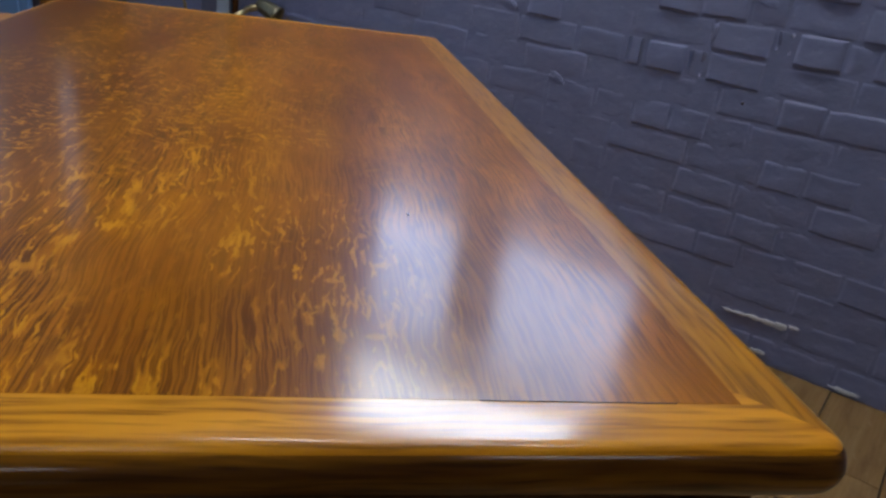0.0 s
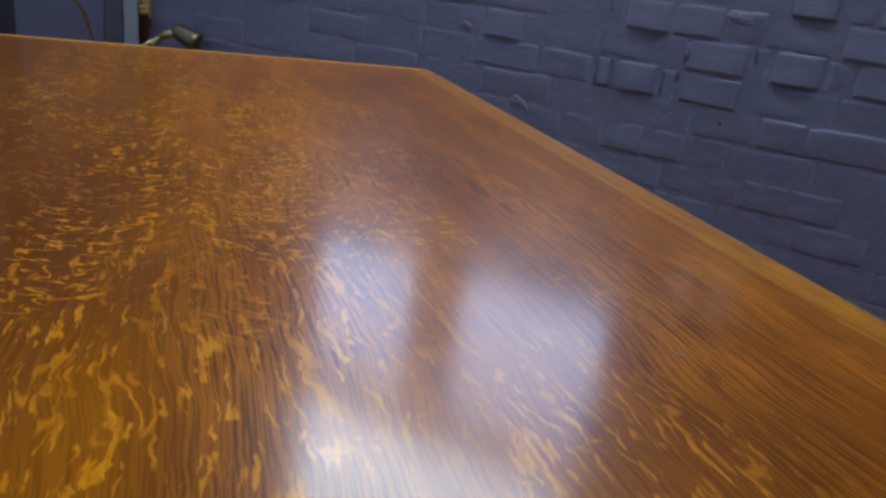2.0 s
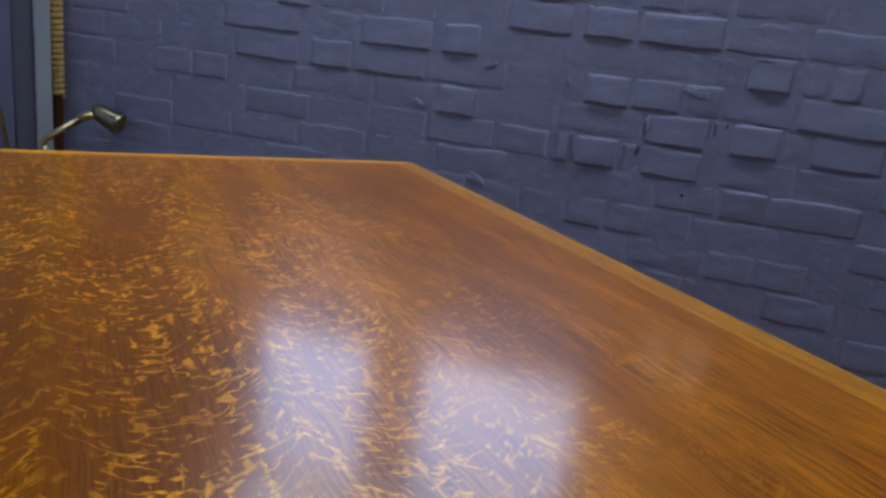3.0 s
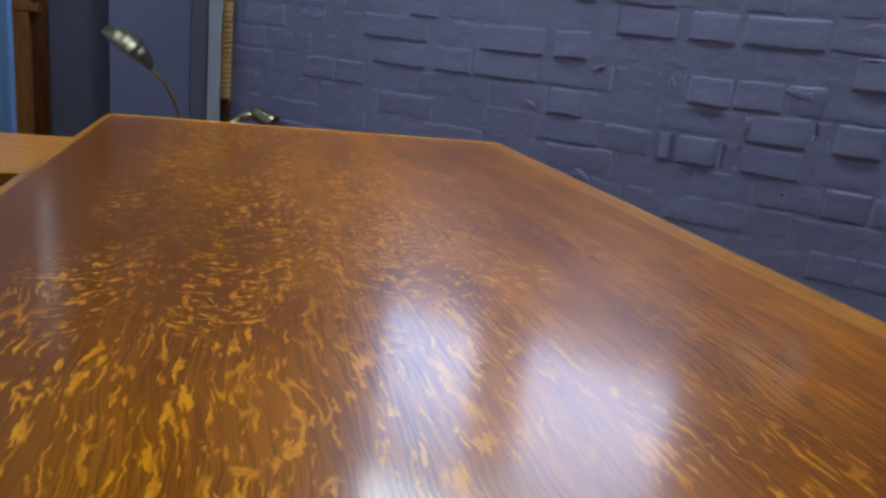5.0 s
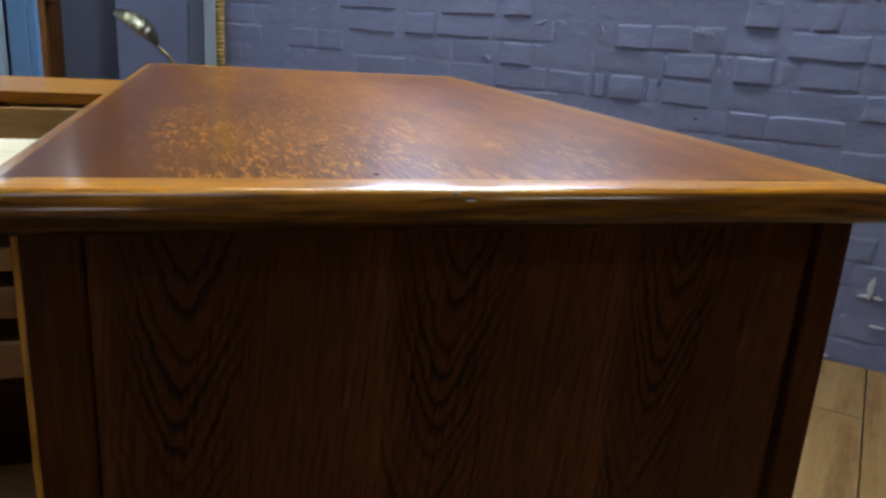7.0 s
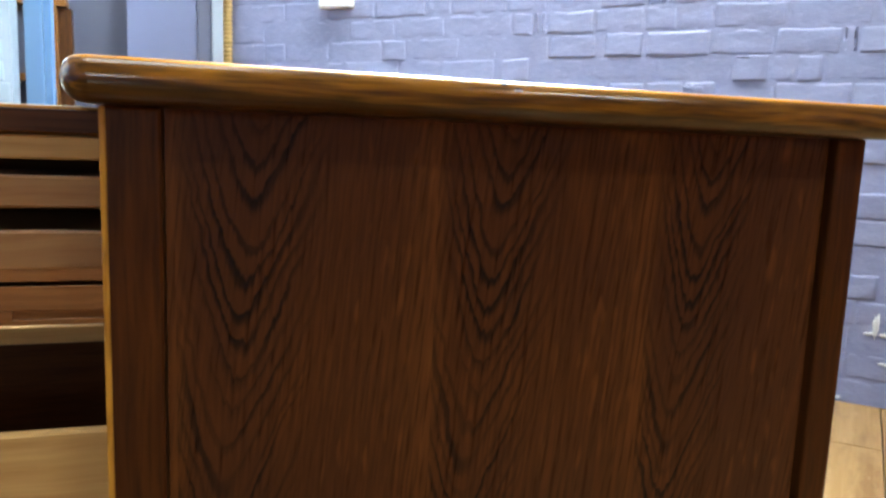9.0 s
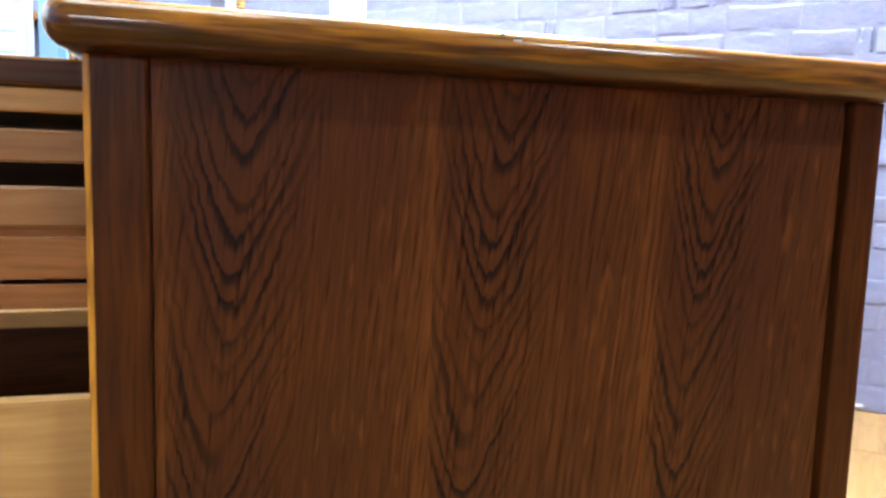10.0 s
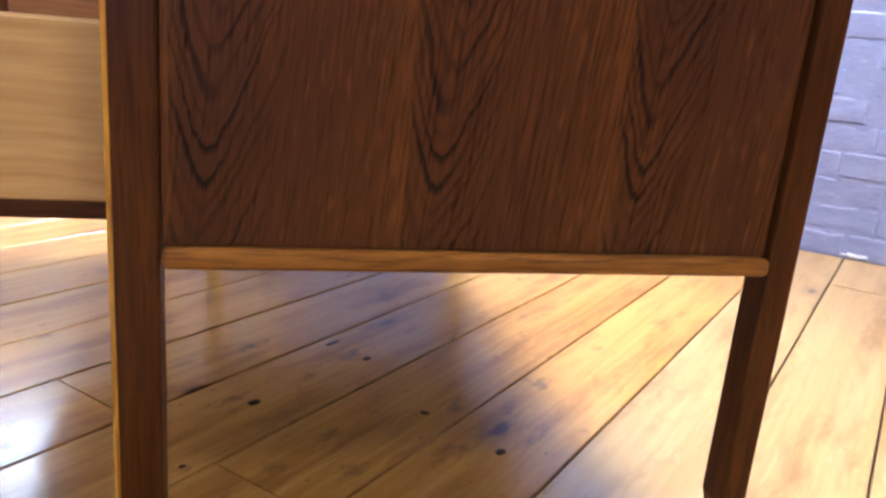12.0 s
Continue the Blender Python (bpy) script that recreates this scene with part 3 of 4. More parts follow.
part("dent", chip(0.229, 0.177, T + 0.0005, 0.0052, 0.0022, 0.0004), CHIP_DARK, top, "small dark dent")
part("dent", chip(0.254, 0.047, T + 0.0005, 0.0022, 0.0016, 0.0005), CHIP_DARK, top, "small dark dent")
part("dent", chip(0.2980, 0.0040 - FRONT, T - 0.0032, 0.0022, 0.0016, 0.0008), CHIP_DARK, top, "small dark dent")
part("dent", chip(0.514, 0.265, T + 0.0004, 0.0011, 0.0030, 0.0004), CHIP_DARK, top, "small dark scratch")
part("open_joint", box(0.520, 0.618, 0.0315, 0.0319, T - 0.003, T + 0.0004), CHIP_DARK, top, "dark open joint line")


def leg_mesh(x, y, wide):
    """A square post with eased edges whose foot tapers on the inner side."""
    bm = box(x, x + wide, y, y + LEG, 0, UNDER, 0.0025, 2)
    inner = 1 if x < TW / 2 else -1
    bmesh.ops.bisect_plane(bm, geom=bm.verts[:] + bm.edges[:] + bm.faces[:], plane_co=(0, 0, 0.046), plane_no=(0, 0, 1))
    for v in bm.verts:
        if v.co.z < 0.04:
            v.co.x = x + wide / 2 + (v.co.x - x - wide / 2) * 0.62 - inner * 0.006
            v.co.y = y + LEG / 2 + (v.co.y - y - LEG / 2) * 0.7
    return bm


for x, wide in ((LX0, WL), (LX1 - WR, WR)):
    for y in (LY0, LY1 - LEG):
        leg = part("leg", leg_mesh(x, y, wide), OAK_LEG, desk, "dark oak square leg")
        # Honey-coloured strip paints side light along the left legs' outer edge.
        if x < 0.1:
            part("worn_edge", box(x - 0.0012, x + 0.0030, y - 0.0010, y + 0.0040, 0.05, UNDER - 0.001, 0.0005, 1), OAK_EDGE, leg, "honey-coloured strip for the lit edge")

PX0, PX1 = LX0 + WL, LX1 - WR
for y0, far in ((0.034, False), (TL - 0.034 - 0.012, True)):
    part("end_panel", box(PX0 + 0.0008, PX1 - 0.0035, y0, y0 + 0.012, 0.3315, UNDER - 0.0005), VENEER, desk, "dark oak veneer with cathedral grain")
    rail = box(PX0 + 0.001, PX1 - 0.001, y0 - 0.012, y0 + 0.022, 0.312, 0.3305, 0.007, 4)
    part("bottom_rail", rail, OAK_RAIL, desk, "lighter oak rail with a rounded top")
part("back_panel", box(LX1 - 0.02, LX1 - 0.008, LY0 + LEG, LY1 - LEG, 0.338, UNDER - 0.0005), OAK_DARK, desk)
NEAR_Y, FAR_Y = (0.052, 0.395), (0.870, 1.215)
for y in (NEAR_Y[1] + 0.006, FAR_Y[0] - 0.020):
    part("pedestal_side", box(0.030, LX1 - 0.022, y, y + 0.012, 0.338, UNDER - 0.0005), OAK_DARK, desk)
for y0, y1 in (NEAR_Y, FAR_Y):
    part("pedestal_bottom", box(0.030, LX1 - 0.022, y0 - 0.004, y1 + 0.004, 0.338, 0.350), OAK_DARK, desk)


def drawer(out, y0, y1, z0, z1, lining, front_z1=None, thick=0.009, groove=None, pull=False, back=0.40, inner=None):
    """An open box drawer: two sides, base, back, and a dark front; pulled out to x = -out."""
    side = box(-out, back, y0, y0 + thick, z0, z1, 0.0015, 1)
    if groove:
        side.free()
        side = merge(box(-out, back, y0, y0 + thick, z0, groove - 0.008, 0.001, 1), box(-out, back, y0, y0 + thick, groove + 0.008, z1, 0.001, 1),
                     box(-out, -out + 0.028, y0, y0 + thick, groove - 0.0079, groove + 0.0079), box(-out + 0.0281, back, y0 + 0.006, y0 + thick, groove - 0.0079, groove + 0.0079))
    body = part("drawer", side, lining, desk, "open drawer with pale wooden sides")
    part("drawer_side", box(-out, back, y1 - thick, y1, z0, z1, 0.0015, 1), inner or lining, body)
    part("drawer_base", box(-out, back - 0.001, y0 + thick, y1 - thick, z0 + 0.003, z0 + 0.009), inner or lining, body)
    # Added brown strip and inner lining stand in for the shade in the drawer gaps.
    if inner:
        part("runner", box(-out, back, y1 - 0.016, y1 - 0.001, z0 - 0.030, z0 - 0.0003), inner, body, "dark strip beneath the drawer")
    part("drawer_back", box(back - 0.010, back - 0.001, y0 + thick, y1 - thick, z0 + 0.0092, z1 - 0.004), lining, body)
    zt = front_z1 or z1
    if pull:
        bm = bmesh.new()
        prof = [(-out, z0 - 0.033), (-out, zt), (-out - 0.085, zt)]
        for i in range(9):
            a = radians(90 * i / 8)
            prof.append((-out - 0.085 + 0.048 * math.sin(a), z0 + 0.012 - 0.045 * (1 - math.cos(a))))
        for y in (y0, y1):
            bm.faces.new([bm.verts.new((px, y, pz)) for px, pz in prof])
        bm.verts.ensure_lookup_table()
        k = len(prof)
        for i in range(k):
            j = (i + 1) % k
            bm.faces.new((bm.verts[i], bm.verts[j], bm.verts[k + j], bm.verts[k + i]))
        part("drawer_front", bm, OAK_DARK, body, "dark oak front with a curved finger pull")
    else:
        part("drawer_front", box(-out - 0.021, -out - 0.0005, y0 - 0.002, y1 + 0.002, z0, zt, 0.002, 2), OAK_LEG, body, "dark oak drawer front")
    return body


def slide(out, y0, y1):
    s = part("writing_slide", box(-out, 0.45, y0, y1, 0.7240, 0.7430, 0.0025, 2), OAK_SLIDE, desk, "pulled-out flat oak writing slide")
    return s


near_slide = slide(0.30, NEAR_Y[0] + 0.004, NEAR_Y[1] + 0.002)
# Cream boards put the slide top's bright reflection into its colour.
SLIDE_GLARE = pale_wood("cream_slide_glare", (0.72, 0.62, 0.42), (0.60, 0.49, 0.30))
part("inset", box(-0.285, 0.44, NEAR_Y[0] + 0.012, 0.3080, 0.7420, 0.7436, 0.0003, 1), SLIDE_GLARE, near_slide, "pale cream board for the slide's bright reflection")
part("inset", box(-0.285, 0.44, 0.3115, NEAR_Y[1] - 0.004, 0.7420, 0.7436, 0.0003, 1), SLIDE_GLARE, near_slide, "pale cream board for the slide's bright reflection")
part("edge_strip", box(-0.298, 0.448, NEAR_Y[0] + 0.0015, NEAR_Y[0] + 0.0038, 0.7245, 0.7410, 0.0008, 1), OAK_DARK, near_slide, "dark stained edge")
slide(0.36, FAR_Y[0] + 0.030, FAR_Y[1] - 0.015)
for z0, z1, out, wood in ((0.7060, 0.7225, 0.24, LINING), (0.6720, 0.6945, 0.23, LINING_SHADED), (0.6275, 0.6555, 0.24, LINING_SHADED)):
    drawer(out, NEAR_Y[0] + 0.006, NEAR_Y[1], z0, z1, wood, inner=LINING_SHADED)
deep = drawer(0.30, NEAR_Y[0] + 0.006, NEAR_Y[1], 0.360, 0.505, LINING, thick=0.011)
# Dark sheet over the pale far side: the drawer's inner shade as colour.
part("far_side", box(-0.299, 0.388, NEAR_Y[1] - 0.0135, NEAR_Y[1] - 0.0112, 0.3695, 0.486), OAK_DARK, deep, "dark sheet for the shade inside the deep drawer")
part("runner", box(-0.30, 0.40, NEAR_Y[0] + 0.007, NEAR_Y[0] + 0.022, 0.345, 0.3597), OAK_DARK, deep, "dark strip beneath the drawer")
drawer(0.247, FAR_Y[0] + 0.015, FAR_Y[1], 0.632, 0.718, LINING, pull=True)
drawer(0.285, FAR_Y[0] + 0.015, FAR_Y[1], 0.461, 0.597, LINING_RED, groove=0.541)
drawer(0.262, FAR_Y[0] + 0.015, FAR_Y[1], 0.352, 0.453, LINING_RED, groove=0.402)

# ---- beyond the desk ----
DY = 2.84
panel = holder("panel_door", pose(-0.05, DY, 0), "lilac-grey painted flush door standing in its frame", "door", kind="structure")
part("door_leaf", box(-0.225, 0.046, DY, DY + 0.045, 0.01, 2.05, 0.003), LILAC, panel)
part("door_stop", box(0.0465, 0.104, DY - 0.01, DY + 0.05, 0, 2.08, 0.003), LILAC_DARK, panel)
part("casing", box(0.1045, 0.150, DY - 0.03, DY + 0.07, 0, 2.12, 0.006), CASING, panel, "glossy grey-blue door casing")
solid("pier", box(-0.64, -0.2255, DY + 0.12, 3.52, 0, H), LILAC_DARK, "grey-lilac wall pier in shade behind the door", "wall")

socket = holder("wall_socket", pose(-0.190, DY, 0.425), "white plastic socket plate low on the lilac door panel", "socket")
part("plate", box(-0.236, -0.149, DY - 0.012, DY - 0.0004, 0.396, 0.458, 0.003), WHITE, socket)
part("rim", box(-0.228, -0.157, DY - 0.0150, DY - 0.0122, 0.404, 0.450, 0.001), WHITE, socket)

post = holder("rope_post", pose(0.168, 2.862, 0), "slim brown post wound with straw rope, against the wall", "post")
part("stem", tube([(0.168, 2.862, 0), (0.168, 2.862, 1.7)], 0.012), BROWN, post)
coil = []
for i in range(56 * 10):
    a = 2 * math.pi * i / 10
    coil.append((0.168 + 0.0135 * math.cos(a), 2.862 + 0.0135 * math.sin(a), 0.66 + 0.018 * i / 10))
part("rope", tube(coil, 0.0085, 6), ROPE, post, "straw rope wound in turns")

shelf = holder("cabinet", pose(-0.50, 2.95, 0), "brown wooden open cabinet with a cross rail", "cabinet")
for x0, mat_ in ((-0.545, TAN), (-0.98, TAN)):
    part("upright", box(x0, x0 + 0.055, 2.90, 2.94, 0, 1.20, 0.003), mat_, shelf)
    part("upright", box(x0, x0 + 0.055, 3.10, 3.14, 0, 1.20, 0.003), BROWN, shelf)
part("side_board", box(-0.4895, -0.440, 2.93, 3.12, 0.02, 1.195), BROWN, shelf)
for z in (0.30, 0.90, 1.20):
    part("rail", box(-0.985, -0.455, 2.895, 3.145, z, z + 0.03, 0.003), TAN, shelf)
solid_box = holder("box", pose(-0.52, 3.0, 1.23), "small white cardboard box on the cabinet", "box")
part("carton", box(-0.58, -0.48, 2.95, 3.08, 1.2305, 1.30, 0.002), WHITE, solid_box)

bp = holder("blue_post", pose(-0.455, 2.4, 0), "upright blue painted timber post", "post")
part("timber", box(-0.505, -0.447, 2.38, 2.44, 0, 2.4, 0.004), BLUE, bp)
part("edge_strip", box(-0.4465, -0.421, 2.385, 2.435, 0, 2.4, 0.003), BLUE, bp)
P1 = (-1.10, -0.665, 1.20, 1.80)
pale_wall = solid("wall_pale", merge(
    box(-2.45, P1[0], 2.72, 2.84, 0, H), box(P1[1], -0.62, 2.72, 2.84, 0, H), box(P1[0], P1[1], 2.72, 2.84, 0, P1[2]), box(P1[0], P1[1], 2.72, 2.84, P1[3], H)),
    PALE_BLUE, "pale blue-grey painted brick wall with a bright window", "wall")
pale_window = holder("window_pale", pose(-0.88, 2.78, P1[2]), "bright window in the pale painted brick wall", "window", kind="structure")
part("window_frame", merge(box(P1[0], P1[1], 2.76, 2.80, P1[2], P1[2] + 0.03), box(P1[0], P1[1], 2.76, 2.80, P1[3] - 0.03, P1[3]),
                           box(P1[0], P1[0] + 0.03, 2.76, 2.80, P1[2] + 0.03, P1[3] - 0.03), box(P1[1] - 0.03, P1[1], 2.76, 2.80, P1[2] + 0.03, P1[3] - 0.03)), WHITE, pale_window)
part("pane", box(P1[0] + 0.03, P1[1] - 0.03, 2.778, 2.782, P1[2] + 0.03, P1[3] - 0.03), PANE_PALE, pale_window)


def gooseneck_lamp():
    x, y = 0.034, 2.58
    lamp = holder("gooseneck_lamp", pose(x, y, 0), "brass floor lamp with a ribbed shade on a curved neck", "floor lamp")
    part("base", lathe([(0.11, 0), (0.11, 0.012), (0.06, 0.022), (0.014, 0.04)], 32, Matrix.Translation((x, y, 0))), BRASS_DARK, lamp, smooth=True)
    neck = [(x, y, 0.03), (x, y, 0.40), (x + 0.001, y, 0.50), (x - 0.001, y, 0.56), (x - 0.010, y - 0.003, 0.625), (x - 0.026, y - 0.006, 0.680), (x - 0.056, y - 0.009, 0.727), (x - 0.098, y - 0.012, 0.768)]
    part("neck", tube(neck, 0.0055), BRASS_DARK, lamp, smooth=True)
    base, tip = Vector((x - 0.094, y - 0.012, 0.764)), Vector((x - 0.238, y - 0.030, 0.868))
    axis = tip - base
    side = Vector((0.25, -0.95, -0.2))
    side = (side - axis * side.dot(axis) / axis.dot(axis)).normalized()
    crown = axis.cross(side).normalized()
    if crown.z < 0:
        crown = -crown
    bm = bmesh.new()
    skins = []
    for shrink in (1.0, 0.92):
        rows = []
        for i in range(25):
            u = i / 24
            r = (0.008 + 0.056 * math.sin(math.pi * min(1.0, u * 0.93 + 0.03)) ** 0.7) * (1 + 0.10 * abs(math.sin(5.5 * math.pi * u))) * shrink
            rows.append([bm.verts.new(base + axis * (0.5 + (u - 0.5) * (0.97 + 0.03 * shrink)) + side * r * math.cos(math.pi * k / 16) + crown * r * 0.85 * math.sin(math.pi * k / 16)) for k in range(17)])
        skins.append(rows)
    for rows in skins:
        for a, b in zip(rows, rows[1:]):
            for k in range(16):
                bm.faces.new((a[k], a[k + 1], b[k + 1], b[k]))
    outer, inner = skins
    for k in (0, 16):
        for i in range(24):
            bm.faces.new((outer[i][k], outer[i + 1][k], inner[i + 1][k], inner[i][k]))
    for i in (0, 24):
        for k in range(16):
            bm.faces.new((outer[i][k], outer[i][k + 1], inner[i][k + 1], inner[i][k]))
    part("shade", bm, SHELL, lamp, "ribbed shell-shaped tarnished shade", smooth=True)
    return lamp


def arm_lamp():
    x, y = 0.126, 2.70
    lamp = holder("swing_arm_lamp", pose(x, y, 0), "brass floor lamp with a jointed arm and cupped head", "floor lamp")
    part("base", lathe([(0.12, 0), (0.12, 0.015), (0.05, 0.03), (0.012, 0.05)], 32, Matrix.Translation((x, y, 0))), BRASS_DARK, lamp, smooth=True)
    part("stem", lathe([(0.009, 0.04), (0.009, 0.478), (0.016, 0.488), (0.019, 0.506), (0.012, 0.524), (0.006, 0.530)], 16, Matrix.Translation((x, y, 0))), BRASS, lamp, smooth=True)
    part("arm", tube([(x, y, 0.526), (x - 0.006, y, 0.538), (x + 0.004, y, 0.548), (x + 0.102, y, 0.617)], [0.008, 0.010, 0.011, 0.011]), BRASS, lamp, smooth=True)
    part("knuckle", tube([(x + 0.094, y, 0.616), (x + 0.112, y - 0.002, 0.622), (x + 0.150, y - 0.004, 0.634)], [0.011, 0.014, 0.012]), BRASS, lamp, smooth=True)
    way = Vector((0.075, -0.035, -0.040)).normalized()
    m = Matrix.Translation((x + 0.144, y + 0.004, 0.642)) @ way.to_track_quat("Z", "X").to_matrix().to_4x4()
    part("head", lathe([(0.006, -0.014), (0.020, -0.007), (0.027, 0.012), (0.030, 0.040), (0.033, 0.068), (0.036, 0.084), (0.032, 0.084), (0.028, 0.068), (0.023, 0.036), (0.004, 0.020)], 28, m), SHELL, lamp, "cupped tarnished head with a pale rim", smooth=True)
    return lamp


gooseneck_lamp()
arm_lamp()
# Added glowing strip and rod: unknown source of the upright streak mirrored in the desktop.
streak_source = holder("glow_strip", pose(-0.40, 2.65, 1.25), "added slim glowing strip on a thin rod, source of a mirrored streak", "light")
part("tube", tube([(-0.40, 2.65, 1.26), (-0.40, 2.65, 1.80)], 0.017), PANE_SLIM, streak_source, smooth=True)
part("cap", tube([(-0.40, 2.65, 1.245), (-0.40, 2.65, 1.2598)], 0.019), WHITE, streak_source)
part("cap", tube([(-0.40, 2.65, 1.8002), (-0.40, 2.65, 1.83)], 0.019), WHITE, streak_source)
part("rod", tube([(-0.40, 2.65, 1.8302), (-0.40, 2.65, H - 0.0005)], 0.003), WHITE, streak_source)


# Plate given a glow so that its pale mark shows mirrored in the desktop.
def mirrored_plate(s, z, w, h):
    ob = holder("glow_plate", WALL @ pose(s, 0, z), "small glowing plate standing in for a pale mark mirrored in the desktop", "vent", "wall vents")
    part("surround", wall_box(s - w / 2, s + w / 2, -0.012, -0.001, z - h / 2, z + h / 2, 0.003), WHITE, ob)
    part("pane", wall_box(s - w / 2 + 0.008, s + w / 2 - 0.008, -0.015, -0.0123, z - h / 2 + 0.008, z + h / 2 - 0.008), PANE_PLATE, ob)


def wall_plate(s, z, w, h, d):
    ob = holder("wall_box", WALL @ pose(s, 0, z), "small white plastic box fixed to the brick wall", "switch", "")
    part("cover", wall_box(s - w / 2, s + w / 2, -d, -0.001, z - h / 2, z + h / 2, 0.006), WHITE, ob)
    part("rim", wall_box(s - w / 2 + 0.012, s + w / 2 - 0.012, -d - 0.003, -d - 0.0003, z - h / 2 + 0.012, z + h / 2 - 0.012, 0.001), WHITE, ob)


wall_plate(-1.372, 1.280, 0.143, 0.125, 0.045)
mirrored_plate(0.010, 1.318, 0.076, 0.125)
mirrored_plate(0.110, 1.316, 0.076, 0.125)

# ---- floor boards ----
ANG, PITCH = radians(43.5), 0.168
floor_ob = bpy.data.objects["floor"]
rng = random.Random(5)
PALE_ROW = -2
KNOT = plain_oak("dark_knot", 0, (0.040, 0.013, 0.004), (0.026, 0.008, 0.003), (0.010, 0.004, 0.002), 0.25, 0.25)
# Knots and burnt spots: along the boards, across them in board widths, half length and half width.
KNOTS = ((0.371, 1.48, 0.011, 0.0080), (0.601, 1.36, 0.0095, 0.0060), (0.490, -0.52, 0.0105, 0.0070), (0.612, 1.86, 0.019, 0.0055), (0.202, 1.13, 0.0050, 0.0045), (0.188, 1.20, 0.0042, 0.0038),
         (0.512, 0.30, 0.0060, 0.0085))


def board_mesh(length, wood):
    bm = box(-length / 2, length / 2, -PITCH / 2 + 0.0018, PITCH / 2 - 0.0018, -0.020, 0.0)
    long = [e for e in bm.edges if abs(e.verts[0].co.x - e.verts[1].co.x) > 0.1 and e.verts[0].co.z > -0.01]
    bmesh.ops.bevel(bm, geom=long, offset=0.0013, segments=1, affect="EDGES")
    return mesh_of("board", bm, wood)


def board_span(v, way, across):
    """Where a line of boards enters and leaves the room."""
    into = Vector((0.7099, 0.7043))
    lo, hi = -12.0, 12.0
    for nx, ny, far in ((-1, 0, 2.5), (1, 0, 4.35), (0, -1, 6.52), (0, 1, 3.56), (into.x, into.y, into.x * 1.548 + into.y * 1.511 + 0.05)):
        slope = nx * way.x + ny * way.y
        room = far - v * (nx * across.x + ny * across.y)
        if slope > 1e-6:
            hi = min(hi, room / slope)
        elif slope < -1e-6:
            lo = max(lo, room / slope)
    return lo, hi


turn = Matrix.Rotation(ANG, 4, "Z")
way, across = Vector((math.cos(ANG), math.sin(ANG))), Vector((-math.sin(ANG), math.cos(ANG)))
centre_off = -0.058 + PITCH / 2
for row in range(-52, 40):
    v = centre_off + row * PITCH
    lo, hi = board_span(v, way, across)
    if hi - lo < 0.3:
        continue
    cuts = [c for c in (0.232 if row % 2 == 0 else 0.232 + rng.uniform(1.2, 2.0), -2.6 + rng.uniform(0, 1.0), 2.9 + rng.uniform(0, 0.8)) if lo + 0.3 < c < hi - 0.3]
    for u0, u1 in zip([lo, *sorted(cuts)], [*sorted(cuts), hi]):
        mid = turn @ Vector(((u0 + u1) / 2, v, 0))
        ob = new("board", board_mesh(u1 - u0 - 0.0028, PINE_PALE if row <= PALE_ROW else PINE))
        ob.parent = floor_ob
        ob.matrix_world = Matrix.Translation((mid.x, mid.y, rng.uniform(-0.0008, 0.0))) @ turn
        for ku, krow, long, wide in KNOTS:
            if math.floor(krow) == row and u0 < ku < u1:
                p = turn @ Vector((ku, -0.058 + krow * PITCH, 0))
                spot = chip(0.0, 0.0, 0.0, long, wide, 0.0012)
                spot.transform(Matrix.Translation((p.x, p.y, ob.matrix_world.translation.z - 0.0003)) @ turn)
                knot = new("knot", mesh_of("knot", spot, KNOT, True))
                knot.parent = ob
                knot.matrix_parent_inverse = ob.matrix_world.inverted()

# ---- bricks ----
COURSE = 0.0785
Z0 = 0.7035 - 9 * COURSE
# Bricks that stand out, by course: where each begins and ends along the wall, and how far its lower and upper edge stand out, in mm.
LOWER = {
    3: ((-0.02, 0.10, 5, 3), (0.36, 0.50, 4, 4)), 4: ((0.06, 0.18, 5, 2), (0.44, 0.55, 5, 4)), 5: ((0.24, 0.40, 4, 2),), 6: ((0.09, 0.20, 5, 2), (0.47, 0.58, 5, 3)),
    7: ((-0.284, -0.18, 6, 2), (0.405, 0.565, 4, 7)), 8: ((0.093, 0.198, 6, 9), (0.200, 0.408, 3, 8)),
    9: ((-1.262, -1.05, 2, 7), (-0.69, -0.50, 5, 2), (-0.49, -0.352, 2, 4), (-0.344, -0.285, 9, 3), (-0.283, -0.175, 10, 9), (-0.113, 0.03, 6, 2), (0.437, 0.535, 7, 2)),
    10: ((-1.447, -1.327, 6, 2), (-0.669, -0.557, 11, 7), (-0.118, 0.031, 7, 2), (0.086, 0.198, 11, 8), (0.266, 0.422, 7, 3))}
UPPER = {
    11: ((-1.306, -1.096, 6, 2), (-1.059, -0.93, 9, 4), (-0.925, -0.712, 8, 3), (-0.283, -0.168, 11, 4), (-0.164, -0.045, 6, 3), (-0.043, 0.05, 2, 8), (0.222, 0.425, 9, 2), (0.429, 0.53, 8, 2)),
    12: ((-1.346, -1.095, 6, 2), (-0.911, -0.70, 10, 2), (-0.671, -0.566, 10, 7), (0.094, 0.196, 10, 7), (0.275, 0.345, 6, 2)),
    13: ((-1.173, -1.066, 9, 3), (-0.501, -0.335, 6, 2), (-0.308, -0.181, 9, 3), (-0.172, 0.025, 6, 5), (0.211, 0.383, 2, 6), (0.431, 0.53, 8, 2)),
    14: ((-0.64, -0.562, 4, 2), (-0.513, -0.348, 6, 2), (-0.181, -0.08, 4, 2)), 15: ((-0.328, -0.179, 5, 2), (-0.114, -0.022, 5, 2))}
STANDS_OUT = {**LOWER, **UPPER}


